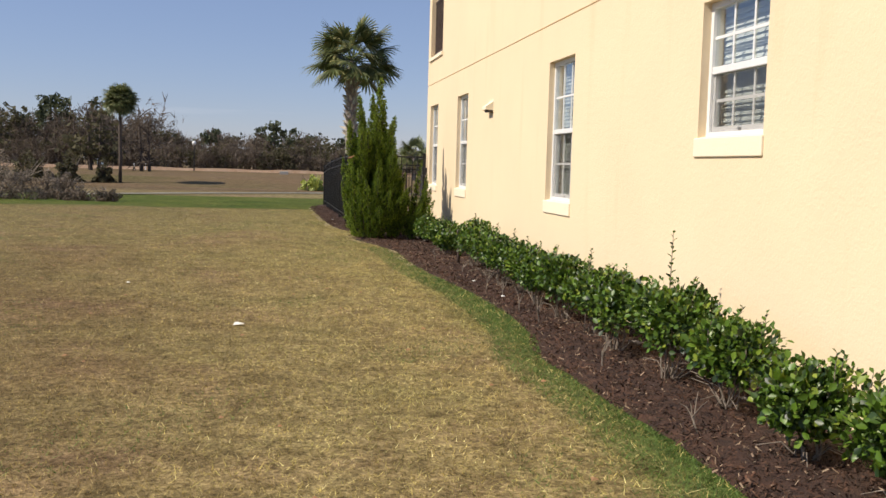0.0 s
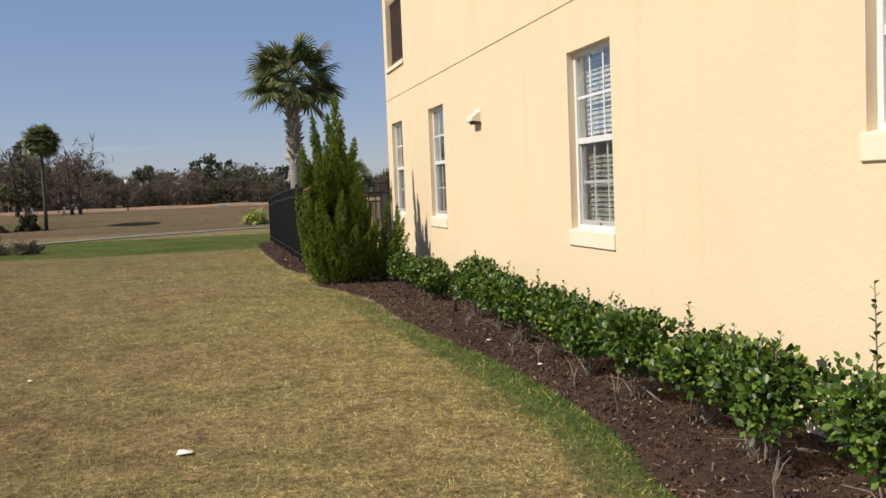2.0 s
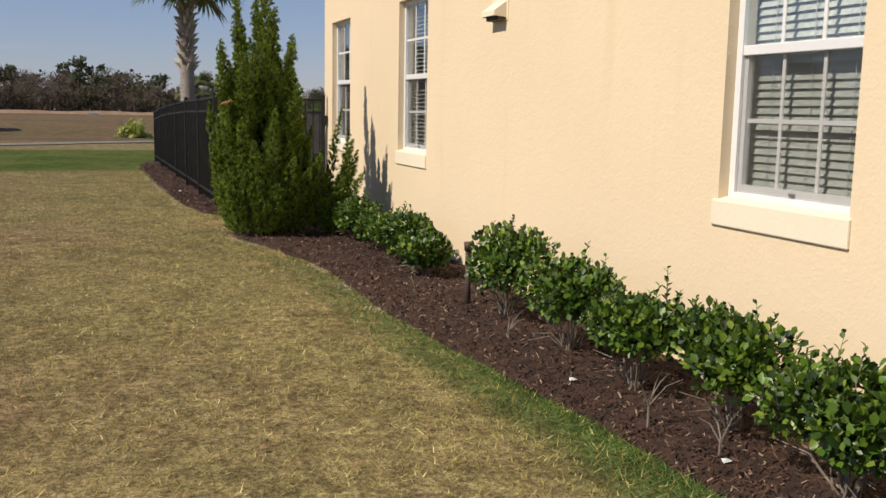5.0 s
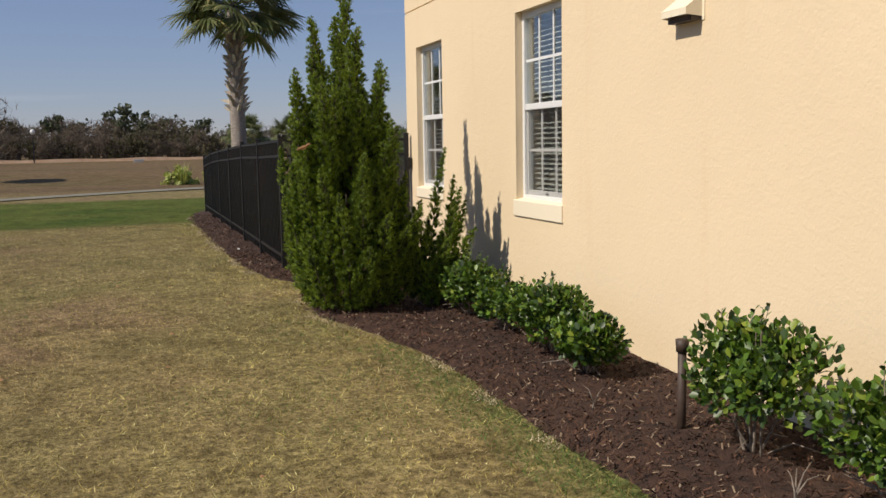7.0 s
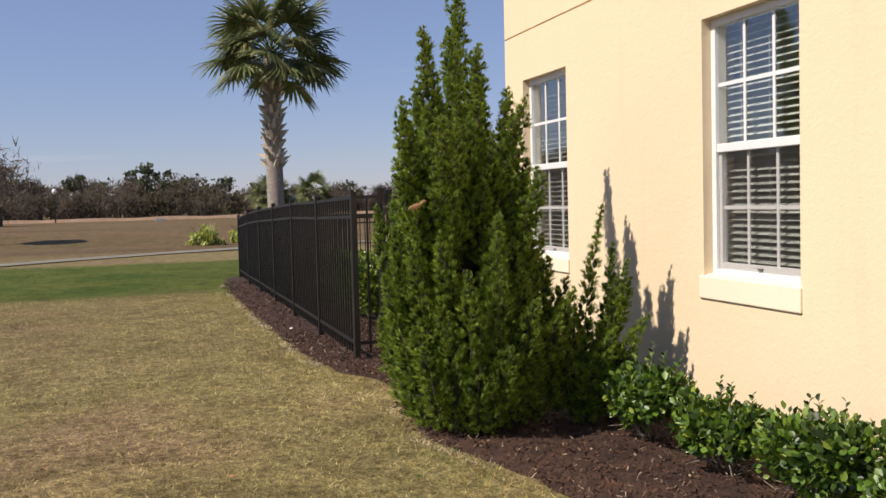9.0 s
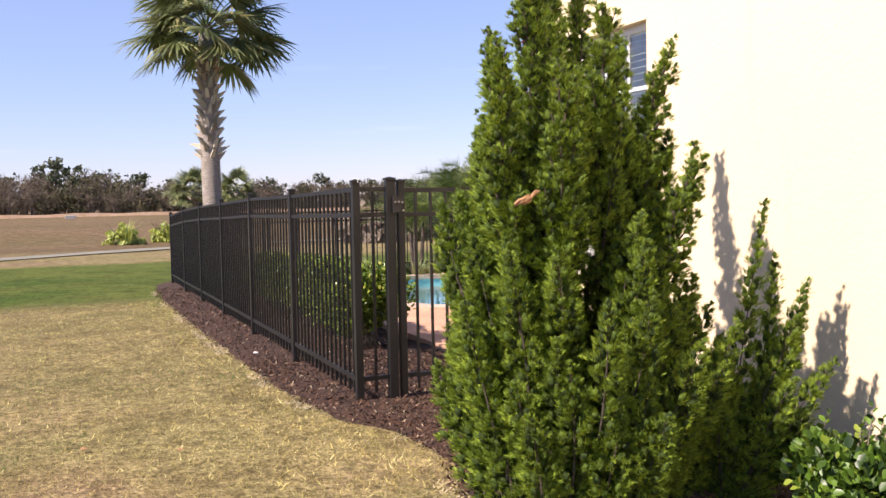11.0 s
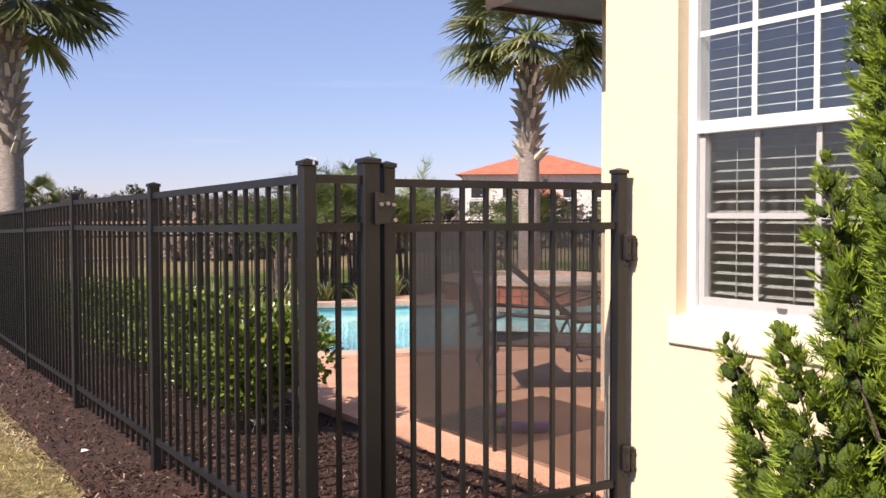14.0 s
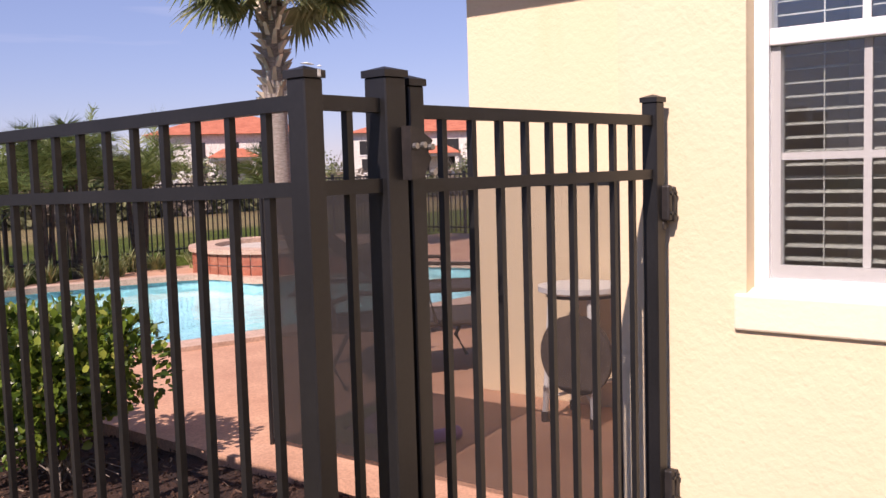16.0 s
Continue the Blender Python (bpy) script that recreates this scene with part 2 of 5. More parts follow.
def ground_material():
    """Dry winter turf near by, a green strip, and tan rough further off."""
    m = material("winter_turf", (0.3, 0.23, 0.12), 0.95, 0, 0.1)
    v = coords(m)
    sep = node(m, "ShaderNodeSeparateXYZ")
    link(m, v, sep.inputs[0])
    big = noise_of(m, v, 0.5, 5, 0.6)
    fine = noise_of(m, v, 45.0, 4, 0.7)
    tan = ramp(m, big, [(0.33, (0.275, 0.2, 0.12)), (0.45, (0.275, 0.22, 0.11)), (0.6, (0.25, 0.212, 0.1))])
    wob = node(m, "ShaderNodeMath")
    wob.operation = "MULTIPLY_ADD"
    link(m, noise_of(m, v, 0.12, 3), wob.inputs[0])
    wob.inputs[1].default_value = 5.0
    link(m, sep.outputs["Y"], wob.inputs[2])
    # green strip between 31 and 41 m, tan field past it
    sc = node(m, "ShaderNodeMapRange", From_Min=26.0, From_Max=46.0)
    link(m, wob.outputs[0], sc.inputs["Value"])
    band = ramp(m, sc.outputs[0], [(0.16, (0, 0, 0)), (0.24, (1, 1, 1)), (0.66, (1, 1, 1)), (0.74, (0, 0, 0))])
    green = ramp(m, noise_of(m, v, 0.6, 4), [(0.3, (0.065, 0.105, 0.018)), (0.7, (0.135, 0.152, 0.036))])
    tan = mix(m, worn_side(m, v), tan, mix(m, 1.0, tan, (0.68, 0.6, 0.62), "MULTIPLY"))
    col = mix(m, band, tan, green)
    farc = node(m, "ShaderNodeMapRange", From_Min=42.0, From_Max=46.0)
    link(m, sep.outputs["Y"], farc.inputs["Value"])
    far = ramp(m, noise_of(m, coords(m, (0.35, 1, 1)), 0.12, 5), [(0.3, (0.135, 0.1, 0.054)), (0.5, (0.195, 0.135, 0.08)), (0.7, (0.12, 0.11, 0.043))])
    col = mix(m, farc.outputs[0], col, far)
    # greener fringe along the bed
    ex = node(m, "ShaderNodeMapRange", From_Min=1.45, From_Max=1.95)
    link(m, sep.outputs["X"], ex.inputs["Value"])
    ey = node(m, "ShaderNodeMapRange", From_Min=16.0, From_Max=11.0)
    link(m, sep.outputs["Y"], ey.inputs["Value"])
    em = node(m, "ShaderNodeMath")
    em.operation = "MULTIPLY"
    link(m, ex.outputs[0], em.inputs[0])
    link(m, ey.outputs[0], em.inputs[1])
    col = mix(m, em.outputs[0], col, (0.075, 0.125, 0.028))
    col = mix(m, 1.0, col, ramp(m, noise_of(m, v, 3.2, 4, 0.7), [(0.32, (0.66, 0.64, 0.62)), (0.6, (1.12, 1.12, 1.1))]), "MULTIPLY")
    col = mix(m, 1.0, col, ramp(m, fine, [(0.32, (0.42, 0.42, 0.42)), (0.68, (1.42, 1.42, 1.42))]), "MULTIPLY")
    col = mix(m, 1.0, col, ramp(m, noise_of(m, v, 17.0, 3, 0.7), [(0.36, (0.6, 0.58, 0.56)), (0.62, (1.25, 1.25, 1.22))]), "MULTIPLY")
    link(m, col, bsdf(m).inputs["Base Color"])
    bump(m, fine, 0.9, 0.03)
    return m


TURF = ground_material()


# ---- mesh helpers ----
class Soup:
    """Collects vertices and faces."""

    def __init__(self):
        self.v, self.f = [], []

    def add(self, verts, faces):
        n = len(self.v)
        self.v.extend(tuple(p) for p in verts)
        self.f.extend(tuple(i + n for i in f) for f in faces)

    def box(self, lo, hi, m=None):
        x0, y0, z0 = lo
        x1, y1, z1 = hi
        v = [(x0, y0, z0), (x1, y0, z0), (x1, y1, z0), (x0, y1, z0), (x0, y0, z1), (x1, y0, z1), (x1, y1, z1), (x0, y1, z1)]
        if m is not None:
            v = [m @ Vector(p) for p in v]
        self.add(v, [(3, 2, 1, 0), (4, 5, 6, 7), (0, 1, 5, 4), (1, 2, 6, 5), (2, 3, 7, 6), (3, 0, 4, 7)])

    def tube(self, path, radii, sides=6, cap=True):
        rings = []
        pts = [Vector(p) for p in path]
        for i, p in enumerate(pts):
            d = (pts[min(i + 1, len(pts) - 1)] - pts[max(i - 1, 0)]).normalized()
            a = d.cross(Vector((0, 0, 1)) if abs(d.z) < 0.9 else Vector((1, 0, 0))).normalized()
            b = d.cross(a)
            r = radii[i] if hasattr(radii, "__len__") else radii
            rings.append([p + (a * math.cos(6.2832 * k / sides) + b * math.sin(6.2832 * k / sides)) * r for k in range(sides)])
        v = [q for r in rings for q in r]
        f = [(i * sides + k, i * sides + (k + 1) % sides, (i + 1) * sides + (k + 1) % sides, (i + 1) * sides + k) for i in range(len(pts) - 1) for k in range(sides)]
        if cap:
            f += [tuple(range(sides))[::-1], tuple((len(pts) - 1) * sides + k for k in range(sides))]
        self.add(v, f)

    def mesh(self, name):
        me = bpy.data.meshes.new(name)
        me.from_pydata(self.v, [], self.f)
        me.update()
        return me


def bevelled(lo, hi, r=0.006, segments=2):
    """A box with rounded edges, as a bmesh."""
    bm = bmesh.new()
    bmesh.ops.create_cube(bm, size=1)
    for v in bm.verts:
        for k in range(3):
            v.co[k] = lo[k] if v.co[k] < 0 else hi[k]
    bmesh.ops.bevel(bm, geom=bm.edges[:], offset=r, segments=segments, affect="EDGES", profile=0.5)
    return bm


def part(name, shape, mat, parent=None, label="", smooth=False):
    """One mesh object, under a thing or on its own."""
    if isinstance(shape, Soup):
        me = shape.mesh(name)
    elif isinstance(shape, bmesh.types.BMesh):
        me = bpy.data.meshes.new(name)
        shape.to_mesh(me)
        shape.free()
    else:
        me = shape
    if not me.materials:
        me.materials.append(mat)
    if smooth:
        me.polygons.foreach_set("use_smooth", [True] * len(me.polygons))
    ob = new(name, me)
    if parent is not None:
        ob.parent = parent
    if label:
        ob["label"] = label
    return ob


def thing(name, at, label, category, group="", kind=""):
    ob = new(name)
    ob.location = at
    return tagged(ob, label, category, group, kind)


def boxed(name, lo, hi, mat, parent=None, label="", r=0.0):
    if r:
        return part(name, bevelled(lo, hi, r), mat, parent, label)
    s = Soup()
    s.box(lo, hi)
    return part(name, s, mat, parent, label)


def grade(x, y):
    """Height of the ground."""
    base = 0.0085 * min(max(y, -5), 18) if y < 18 else 0.153 - 0.004 * min(y - 18, 12)
    if y > 30:
        base = 0.105 - 0.0012 * min(y - 30, 60)
    rise = min(max((y - 51.0) / 6.5, 0), 1) ** 2 * (1 - min(max((y - 62) / 45, 0), 1))
    return base + 0.42 * rise + 0.01 * noise.noise((x * 0.5, y * 0.5, 0))


# ---- ground ----
BED_EDGE = [(-6, 1.9), (2, 1.92), (3.7, 1.93), (4.5, 1.93), (5.6, 1.87), (6.6, 1.82), (7.5, 2.0), (8.5, 2.05), (9.9, 2.0), (10.8, 1.9), (11.6, 1.8), (12.7, 1.74), (13.9, 1.74), (14.5, 1.69),
            (15.2, 1.53), (16.5, 1.24), (17.0, 1.31), (17.6, 1.45), (18.1, 1.43), (18.8, 1.17), (19.5, 1.08), (20.2, 1.04), (22, 1.0), (23.7, 0.96), (27.7, 0.96), (28.6, 1.02), (30.3, 1.1)]


def bed_x(y):
    e = BED_EDGE
    for (a, xa), (b, xb) in zip(e, e[1:]):
        if a <= y <= b:
            k = (y - a) / (b - a)
            return xa + (xb - xa) * k * k * (3 - 2 * k)
    return e[0][1] if y < e[0][0] else e[-1][1]


def ground():
    xs = list(np.arange(-12, 3.3, 0.25)) + [4, 6, 9, 14, 22, 35, 60, 100, 180, 320, 600, 1200]
    xs = [-1200, -600, -320, -180, -100, -60, -35, -22, -16] + xs
    ys = [-800, -300, -100, -40, -20, -10] + list(np.arange(-6, 33, 0.25)) + [34, 36, 38, 40, 43, 47, 50, 51, 52, 53, 54, 55, 56, 57, 58, 60, 62, 66, 70, 76, 85, 95, 105, 140, 180, 240, 320, 500, 900, 1600]
    s = Soup()
    nx = len(xs)

    def height(x, y):
        z = grade(x, y)
        inside = x > 2.6 and 19 < y < 32 and x < 15
        return -1.6 if inside else z
    s.add([(x, y, height(x, y)) for y in ys for x in xs],
          [(j * nx + i, j * nx + i + 1, (j + 1) * nx + i + 1, (j + 1) * nx + i) for j in range(len(ys) - 1) for i in range(nx - 1)])
    tagged(part("ground", s, TURF, smooth=True), "dry tan winter lawn and fields with a green strip", "ground", kind="structure")


def lump(x, y):
    return 0.022 * noise.noise((x * 4, y * 4, 1)) + 0.012 * noise.noise((x * 13, y * 13, 2))


def deck_x(y):
    """Edge of the pool deck towards the bed."""
    return 3.1 - 0.17 * min(max(y - 19.4, 0), 1.4)


def bed_up(x, y):
    return 0.055 if y < 19.2 else 0.055 - 0.05 * min(max(x - 1.6, 0), 1.2)


def mulch_bed():
    s = Soup()
    ys = np.arange(-6, 30.6, 0.12)
    n = 12
    rows = []
    for y in ys:
        e = bed_x(y) + 0.03 * noise.noise((y * 3, 0, 5))
        far = deck_x(y) + 0.04 if y > 19.15 else 2.95
        row = []
        for k in range(n + 1):
            x = e + (far - e) * k / n
            up = min(1.0, k / 2.0) * bed_up(x, y) - (0.02 if k == 0 else 0)
            row.append((x, y, grade(x, y) + up + (lump(x, y) if k else 0)))
        rows.append(row)
    v = [p for r in rows for p in r]
    f = [(j * (n + 1) + i, j * (n + 1) + i + 1, (j + 1) * (n + 1) + i + 1, (j + 1) * (n + 1) + i) for j in range(len(rows) - 1) for i in range(n)]
    s.add(v, f)
    tagged(part("mulch_bed", s, MULCH, smooth=True), "dark brown bark mulch bed along the house", "mulch", kind="structure")
    c = Soup()
    rng = random.Random(4)
    for _ in range(52000):
        y = rng.uniform(2.5, 29) if rng.random() < 0.85 else rng.uniform(17, 21)
        far = deck_x(y) if y > 19.15 else 2.9
        x = rng.uniform(bed_x(y) - 0.04, far)
        ln, w = rng.uniform(0.005, 0.022), rng.uniform(0.002, 0.006)
        m = Matrix.Translation((x, y, grade(x, y) + bed_up(x, y) + 0.004 + lump(x, y) + rng.uniform(-0.003, 0.008))) @ Euler((rng.uniform(-0.9, 0.9), rng.uniform(-0.9, 0.9), rng.uniform(0, 6.3))).to_matrix().to_4x4()
        c.add([m @ Vector(p) for p in ((-ln, -w, 0), (ln, -w * 0.6, 0.002), (ln * 0.8, w, 0.003), (-ln * 0.9, w * 0.8, 0.001))], [(0, 1, 2, 3)])
    tagged(part("mulch_chips", c, CHIP), "loose bark chips strewn over the mulch", "mulch", kind="stuff")


def lawn_blades():
    """Short winter grass near the camera's way."""
    rng = np.random.default_rng(3)
    n = 470000
    y = 1.5 + 26.0 * rng.random(n) ** 1.2
    x = 2.1 - 10.0 * rng.random(n) ** 1.9
    edge = np.interp(y, [b[0] for b in BED_EDGE], [b[1] for b in BED_EDGE]) + 0.02
    ok = x < edge
    x, y = x[ok], y[ok]
    n = len(x)
    near_edge = (edge[ok] - x) < 0.35
    z = np.array([grade(a, b) for a, b in zip(x, y)])
    big = rng.random(n) < 0.22
    h = rng.uniform(0.006, 0.028, n) * np.where(near_edge, 1.3, 1.0) * np.where(big, 1.25, 1.0)
    w = rng.uniform(0.0018, 0.0042, n)
    a, lean = rng.random(n) * 6.283, rng.uniform(0.3, 2.6, n) * h
    b = rng.random(n) * 6.283
    base = np.stack([x, y, z - 0.004], 1)
    side = np.stack([np.cos(a) * w, np.sin(a) * w, np.zeros(n)], 1)
    tip = base + np.stack([np.cos(b) * lean, np.sin(b) * lean, h], 1)
    green = near_edge & (y < 15) & (rng.random(n) < 0.75)
    green |= np.array([noise.noise((p * 0.6, q * 0.6, 7)) > 0.25 for p, q in zip(x, y)]) & (rng.random(n) < 0.3)
    for name, pick, mat, label in (("dry_grass", ~green, GRASS, "short dry straw-coloured lawn grass"), ("green_grass", green, GREEN_GRASS, "fresh green lawn grass along the bed")):
        k = int(pick.sum())
        co = np.stack([base[pick] - side[pick], base[pick] + side[pick], tip[pick]], 1).reshape(-1, 3)
        me = bpy.data.meshes.new(name)
        me.vertices.add(3 * k)
        me.vertices.foreach_set("co", co.ravel())
        me.loops.add(3 * k)
        me.loops.foreach_set("vertex_index", np.arange(3 * k))
        me.polygons.add(k)
        me.polygons.foreach_set("loop_start", np.arange(0, 3 * k, 3))
        me.update()
        me.validate()
        tagged(part(name, me, mat), label, "grass", kind="stuff")


def edge_straw():
    """Bleached runners hanging over the cut edge of the bed."""
    rng = random.Random(31)
    s = Soup()
    for _ in range(5200):
        y = rng.uniform(12.5, 29)
        x = bed_x(y) + 0.03 * noise.noise((y * 3, 0, 5)) + rng.gauss(-0.02, 0.03)
        if noise.noise((y * 1.1, 3, 3)) < 0.02:
            continue
        z = grade(x, y) + 0.004
        a, ln = rng.uniform(0, 6.28), rng.uniform(0.02, 0.05)
        w = Vector((-math.sin(a), math.cos(a), 0)) * rng.uniform(0.002, 0.004)
        b = Vector((x, y, z))
        s.add([b - w, b + w, b + Vector((math.cos(a) * ln, math.sin(a) * ln, rng.uniform(0.004, 0.03)))], [(0, 1, 2)])
    tagged(part("edge_straw", s, STRAW), "bleached straw runners along the bed's edge", "grass", kind="stuff")


STRAW = leafy("bleached_straw", (0.34, 0.27, 0.17), (0.66, 0.56, 0.4), 0.85, 0.15)
GREEN_GRASS = leafy("green_blade", (0.05, 0.1, 0.02), (0.15, 0.24, 0.05), 0.7, 0.3)
ground()
mulch_bed()
lawn_blades()
edge_straw()

# ---- the house ----
WALL_X, WALL_T = 2.92, 0.22
CORNER_Y = 19.12
OPENINGS = [(5.6, 6.54, 1.67, 2.63), (9.5, 10.42, 1.08, 2.61), (14.98, 15.87, 1.08, 2.61), (17.8, 18.7, 1.08, 2.61), (17.5, 18.85, 3.55, 5.6)]


def wall_with_openings():
    ys = sorted({-12.0, CORNER_Y, *[o[0] for o in OPENINGS], *[o[1] for o in OPENINGS]})
    zs = sorted({-0.2, 3.02, 3.035, 8.4, *[o[2] for o in OPENINGS], *[o[3] for o in OPENINGS]})

    def solid(i, j):
        if not (0 <= i < len(ys) - 1 and 0 <= j < len(zs) - 1):
            return False
        cy, cz = (ys[i] + ys[i + 1]) / 2, (zs[j] + zs[j + 1]) / 2
        return not any(a < cy < b and c < cz < d for a, b, c, d in OPENINGS)
    bm = bmesh.new()
    x1 = WALL_X + WALL_T

    def quad(*p):
        bm.faces.new([bm.verts.new(q) for q in p])
    for i in range(len(ys) - 1):
        for j in range(len(zs) - 1):
            if not solid(i, j):
                continue
            a, b, c, d = ys[i], ys[i + 1], zs[j], zs[j + 1]
            x0 = WALL_X + (0.012 if abs(c - 3.02) < 1e-6 else 0)
            quad((x0, b, c), (x0, a, c), (x0, a, d), (x0, b, d))
            quad((x1, a, c), (x1, b, c), (x1, b, d), (x1, a, d))
            if not solid(i - 1, j):
                quad((x0, a, c), (x1, a, c), (x1, a, d), (x0, a, d))
            if not solid(i + 1, j):
                quad((x1, b, c), (x0, b, c), (x0, b, d), (x1, b, d))
            if not solid(i, j - 1) or abs(c - 3.035) < 1e-6:
                quad((WALL_X, b, c), (x1, b, c), (x1, a, c), (WALL_X, a, c))
            if not solid(i, j + 1) or abs(d - 3.02) < 1e-6:
                quad((WALL_X, a, d), (x1, a, d), (x1, b, d), (WALL_X, b, d))
    ob = part("wall_west", bm, STUCCO)
    tagged(ob, "cream stucco house wall with a scored band", "wall", kind="structure")
    return ob


def house_shell():
    for name, lo, hi in (("wall_north", (WALL_X + WALL_T, CORNER_Y - 0.22, -0.2), (4.57, CORNER_Y - 0.002, 8.4)),
                         ("wall_lanai", (4.57, CORNER_Y - 0.22, -0.2), (4.79, 20.96, 3.35)),
                         ("wall_lanai_end", (4.79, 20.74, -0.2), (12.0, 20.96, 3.35)),
                         ("wall_upper", (4.57, CORNER_Y - 0.22, 3.36), (12.0, CORNER_Y - 0.002, 8.4)),
                         ("wall_east", (11.98, -12.0, -0.2), (12.2, CORNER_Y - 0.23, 8.4)),
                         ("wall_south", (WALL_X + WALL_T, -12.0, -0.2), (11.97, -11.8, 8.4))):
        tagged(boxed(name, lo, hi, STUCCO), "cream stucco house wall", "wall", kind="structure")
    for name, z in (("floor", 0.15), ("ceiling", 2.85), ("floor_upper", 3.4), ("ceiling_upper", 8.2)):
        tagged(boxed(name, (WALL_X + WALL_T + 0.002, -11.79, z), (11.97, CORNER_Y - 0.23, z + 0.12), HOUSE_WALL), "plain slab inside the house", "ceiling" if "ceil" in name else "floor", kind="structure")
    tagged(boxed("roof", (2.4, -12.5, 8.41), (12.7, CORNER_Y + 0.5, 8.6), ROOF), "low clay roof slab over the house", "roof", kind="structure")
    tagged(boxed("partition", (4.6, -11.78, 0.28), (4.7, CORNER_Y - 0.24, 2.84), HOUSE_WALL), "plain inner partition wall", "wall", kind="structure")


def lanai_roof():
    t = thing("lanai_roof", (4.0, 21.5, 2.94), "hipped lanai roof with dark brown eaves", "roof", kind="structure")
    s = Soup()
    s.box((0, -2.28, 0.03), (8.5, 0, 0.06))
    part("soffit", s, SOFFIT, t)
    s = Soup()
    s.box((-0.02, -2.28, 0), (0.0, 0.02, 0.16))
    s.box((0.0, 0.0, 0), (8.5, 0.02, 0.16))
    part("fascia", s, SOFFIT, t)
    s = Soup()
    s.add([(-0.06, -2.27, 0.16), (-0.06, 0.06, 0.16), (8.5, 0.06, 0.16), (8.5, -2.27, 0.16), (1.1, -2.27, 0.6), (1.1, -1.1, 0.6), (8.5, -1.1, 0.6), (8.5, -2.27, 0.6)],
          [(0, 4, 5, 1), (1, 5, 6, 2), (4, 7, 6, 5), (0, 1, 2, 3)])
    part("tile_slope", s, ROOF, t)


def window(n, y0, y1, z0, z1, tilt):
    """A single-hung white window deep in its opening, with blinds behind it."""
    deep = 0.062
    x = WALL_X + deep
    t = thing("window_%d" % n, (x, y0, z0), "white single-hung window with grids and half-open blinds", "window", kind="structure")
    w, h = y1 - y0, z1 - z0
    mid = h * 0.5
    fr = 0.045
    s = Soup()
    s.box((0, 0.001, 0.001), (0.075, fr, h - 0.001))
    s.box((0, w - fr, 0.001), (0.075, w - 0.001, h - 0.001))
    s.box((0, fr, h - fr), (0.075, w - fr, h - 0.001))
    s.box((0, fr, 0.001), (0.075, w - fr, fr))
    part("window_frame", s, VINYL, t)
    s = Soup()
    s.box((0.014, fr + 0.002, fr + 0.002), (0.0155, w - fr - 0.002, mid - 0.027))
    sc = part("insect_screen", s, SCREEN, t, "fine grey insect screen")
    sc.visible_shadow = False
    boxed("meeting_rail", (0.004, fr, mid - 0.025), (0.07, w - fr, mid + 0.025), VINYL, t, r=0.004)
    s = Soup()
    s.box((0.022, fr, fr), (0.055, fr + 0.028, mid - 0.026))
    s.box((0.022, w - fr - 0.028, fr), (0.055, w - fr, mid - 0.026))
    s.box((0.022, fr + 0.028, fr), (0.055, w - fr - 0.028, fr + 0.04))
    part("lower_sash", s, VINYL, t)
    boxed("sash_lift", (0.012, w * 0.5 - 0.02, fr + 0.012), (0.021, w * 0.5 + 0.02, fr + 0.026), STEEL, t)
    for lo, hi, gx in ((fr + 0.041, mid - 0.026, 0.042), (mid + 0.026, h - fr - 0.001, 0.022)):
        s = Soup()
        s.box((gx, fr + 0.001, lo), (gx + 0.004, w - fr - 0.001, hi))
        g = part("pane", s, GLASS, t)
        g.visible_shadow = False
        for k in (1, 2):
            yy = fr + (w - 2 * fr) * k / 3
            boxed("muntin", (gx - 0.007, yy - 0.011, lo), (gx - 0.001, yy + 0.011, hi), VINYL, t)
        zz = (lo + hi) / 2
        boxed("muntin", (gx - 0.0065, fr + 0.002, zz - 0.011), (gx - 0.0015, w - fr - 0.002, zz + 0.011), VINYL, t)
    k = 0
    z = 0.06
    while z < h - 0.06:
        m = Matrix.Translation((0.105, w / 2, z)) @ Matrix.Rotation(radians(tilt), 4, "Y")
        s = Soup()
        s.box((-0.023, -w / 2 + 0.01, -0.0012), (0.023, w / 2 - 0.01, 0.0012), m)
        part("slat", s, BLIND, t)
        z += 0.041
    for yy in (0.2, 0.5, 0.8):
        boxed("blind_cord", (0.084, w * yy - 0.002, 0.05), (0.086, w * yy + 0.002, h - 0.05), BLIND, t)
    sill = bevelled((-deep - 0.016, -0.015, -0.105 if n == 4 else -0.13), (-0.001, w + 0.035, 0.004), 0.007)
    for v in sill.verts:
        if v.co.z > -0.02 and v.co.x > -0.02:
            v.co.z += 0.014
    part("window_sill", sill, TRIM, t, "projecting painted sill")


wall_with_openings()
house_shell()
lanai_roof()
for n, (o, tilt) in enumerate(zip(OPENINGS[:4], (-66, -64, -26, -12))):
    window(n + 1, *o, tilt)


def balcony_opening():
    y0, y1, z0, z1 = OPENINGS[4]
    t = thing("window_5", (WALL_X, y0, z0), "recessed upper opening with dark brown railing and an added pale backing", "window", kind="structure")
    part("window_sill", bevelled((-0.03, -0.03, -0.07), (0.2, y1 - y0 + 0.03, -0.001), 0.006), TRIM, t)
    w = y1 - y0
    for z in (0.06, 1.05):
        boxed("rail", (0.07, 0.002, z), (0.11, w - 0.002, z + 0.04), SOFFIT, t)
    for k in range(12):
        y = 0.03 + (w - 0.06) * k / 11
        boxed("picket", (0.08, y - 0.013, 0.1), (0.1, y + 0.013, 1.05), SOFFIT, t)
    # added pale panel, stands in for the sky seen through the pickets
    boxed("backing", (0.19, 0.001, 0.001), (0.215, w - 0.001, z1 - z0 - 0.001), HOUSE_WALL, t)


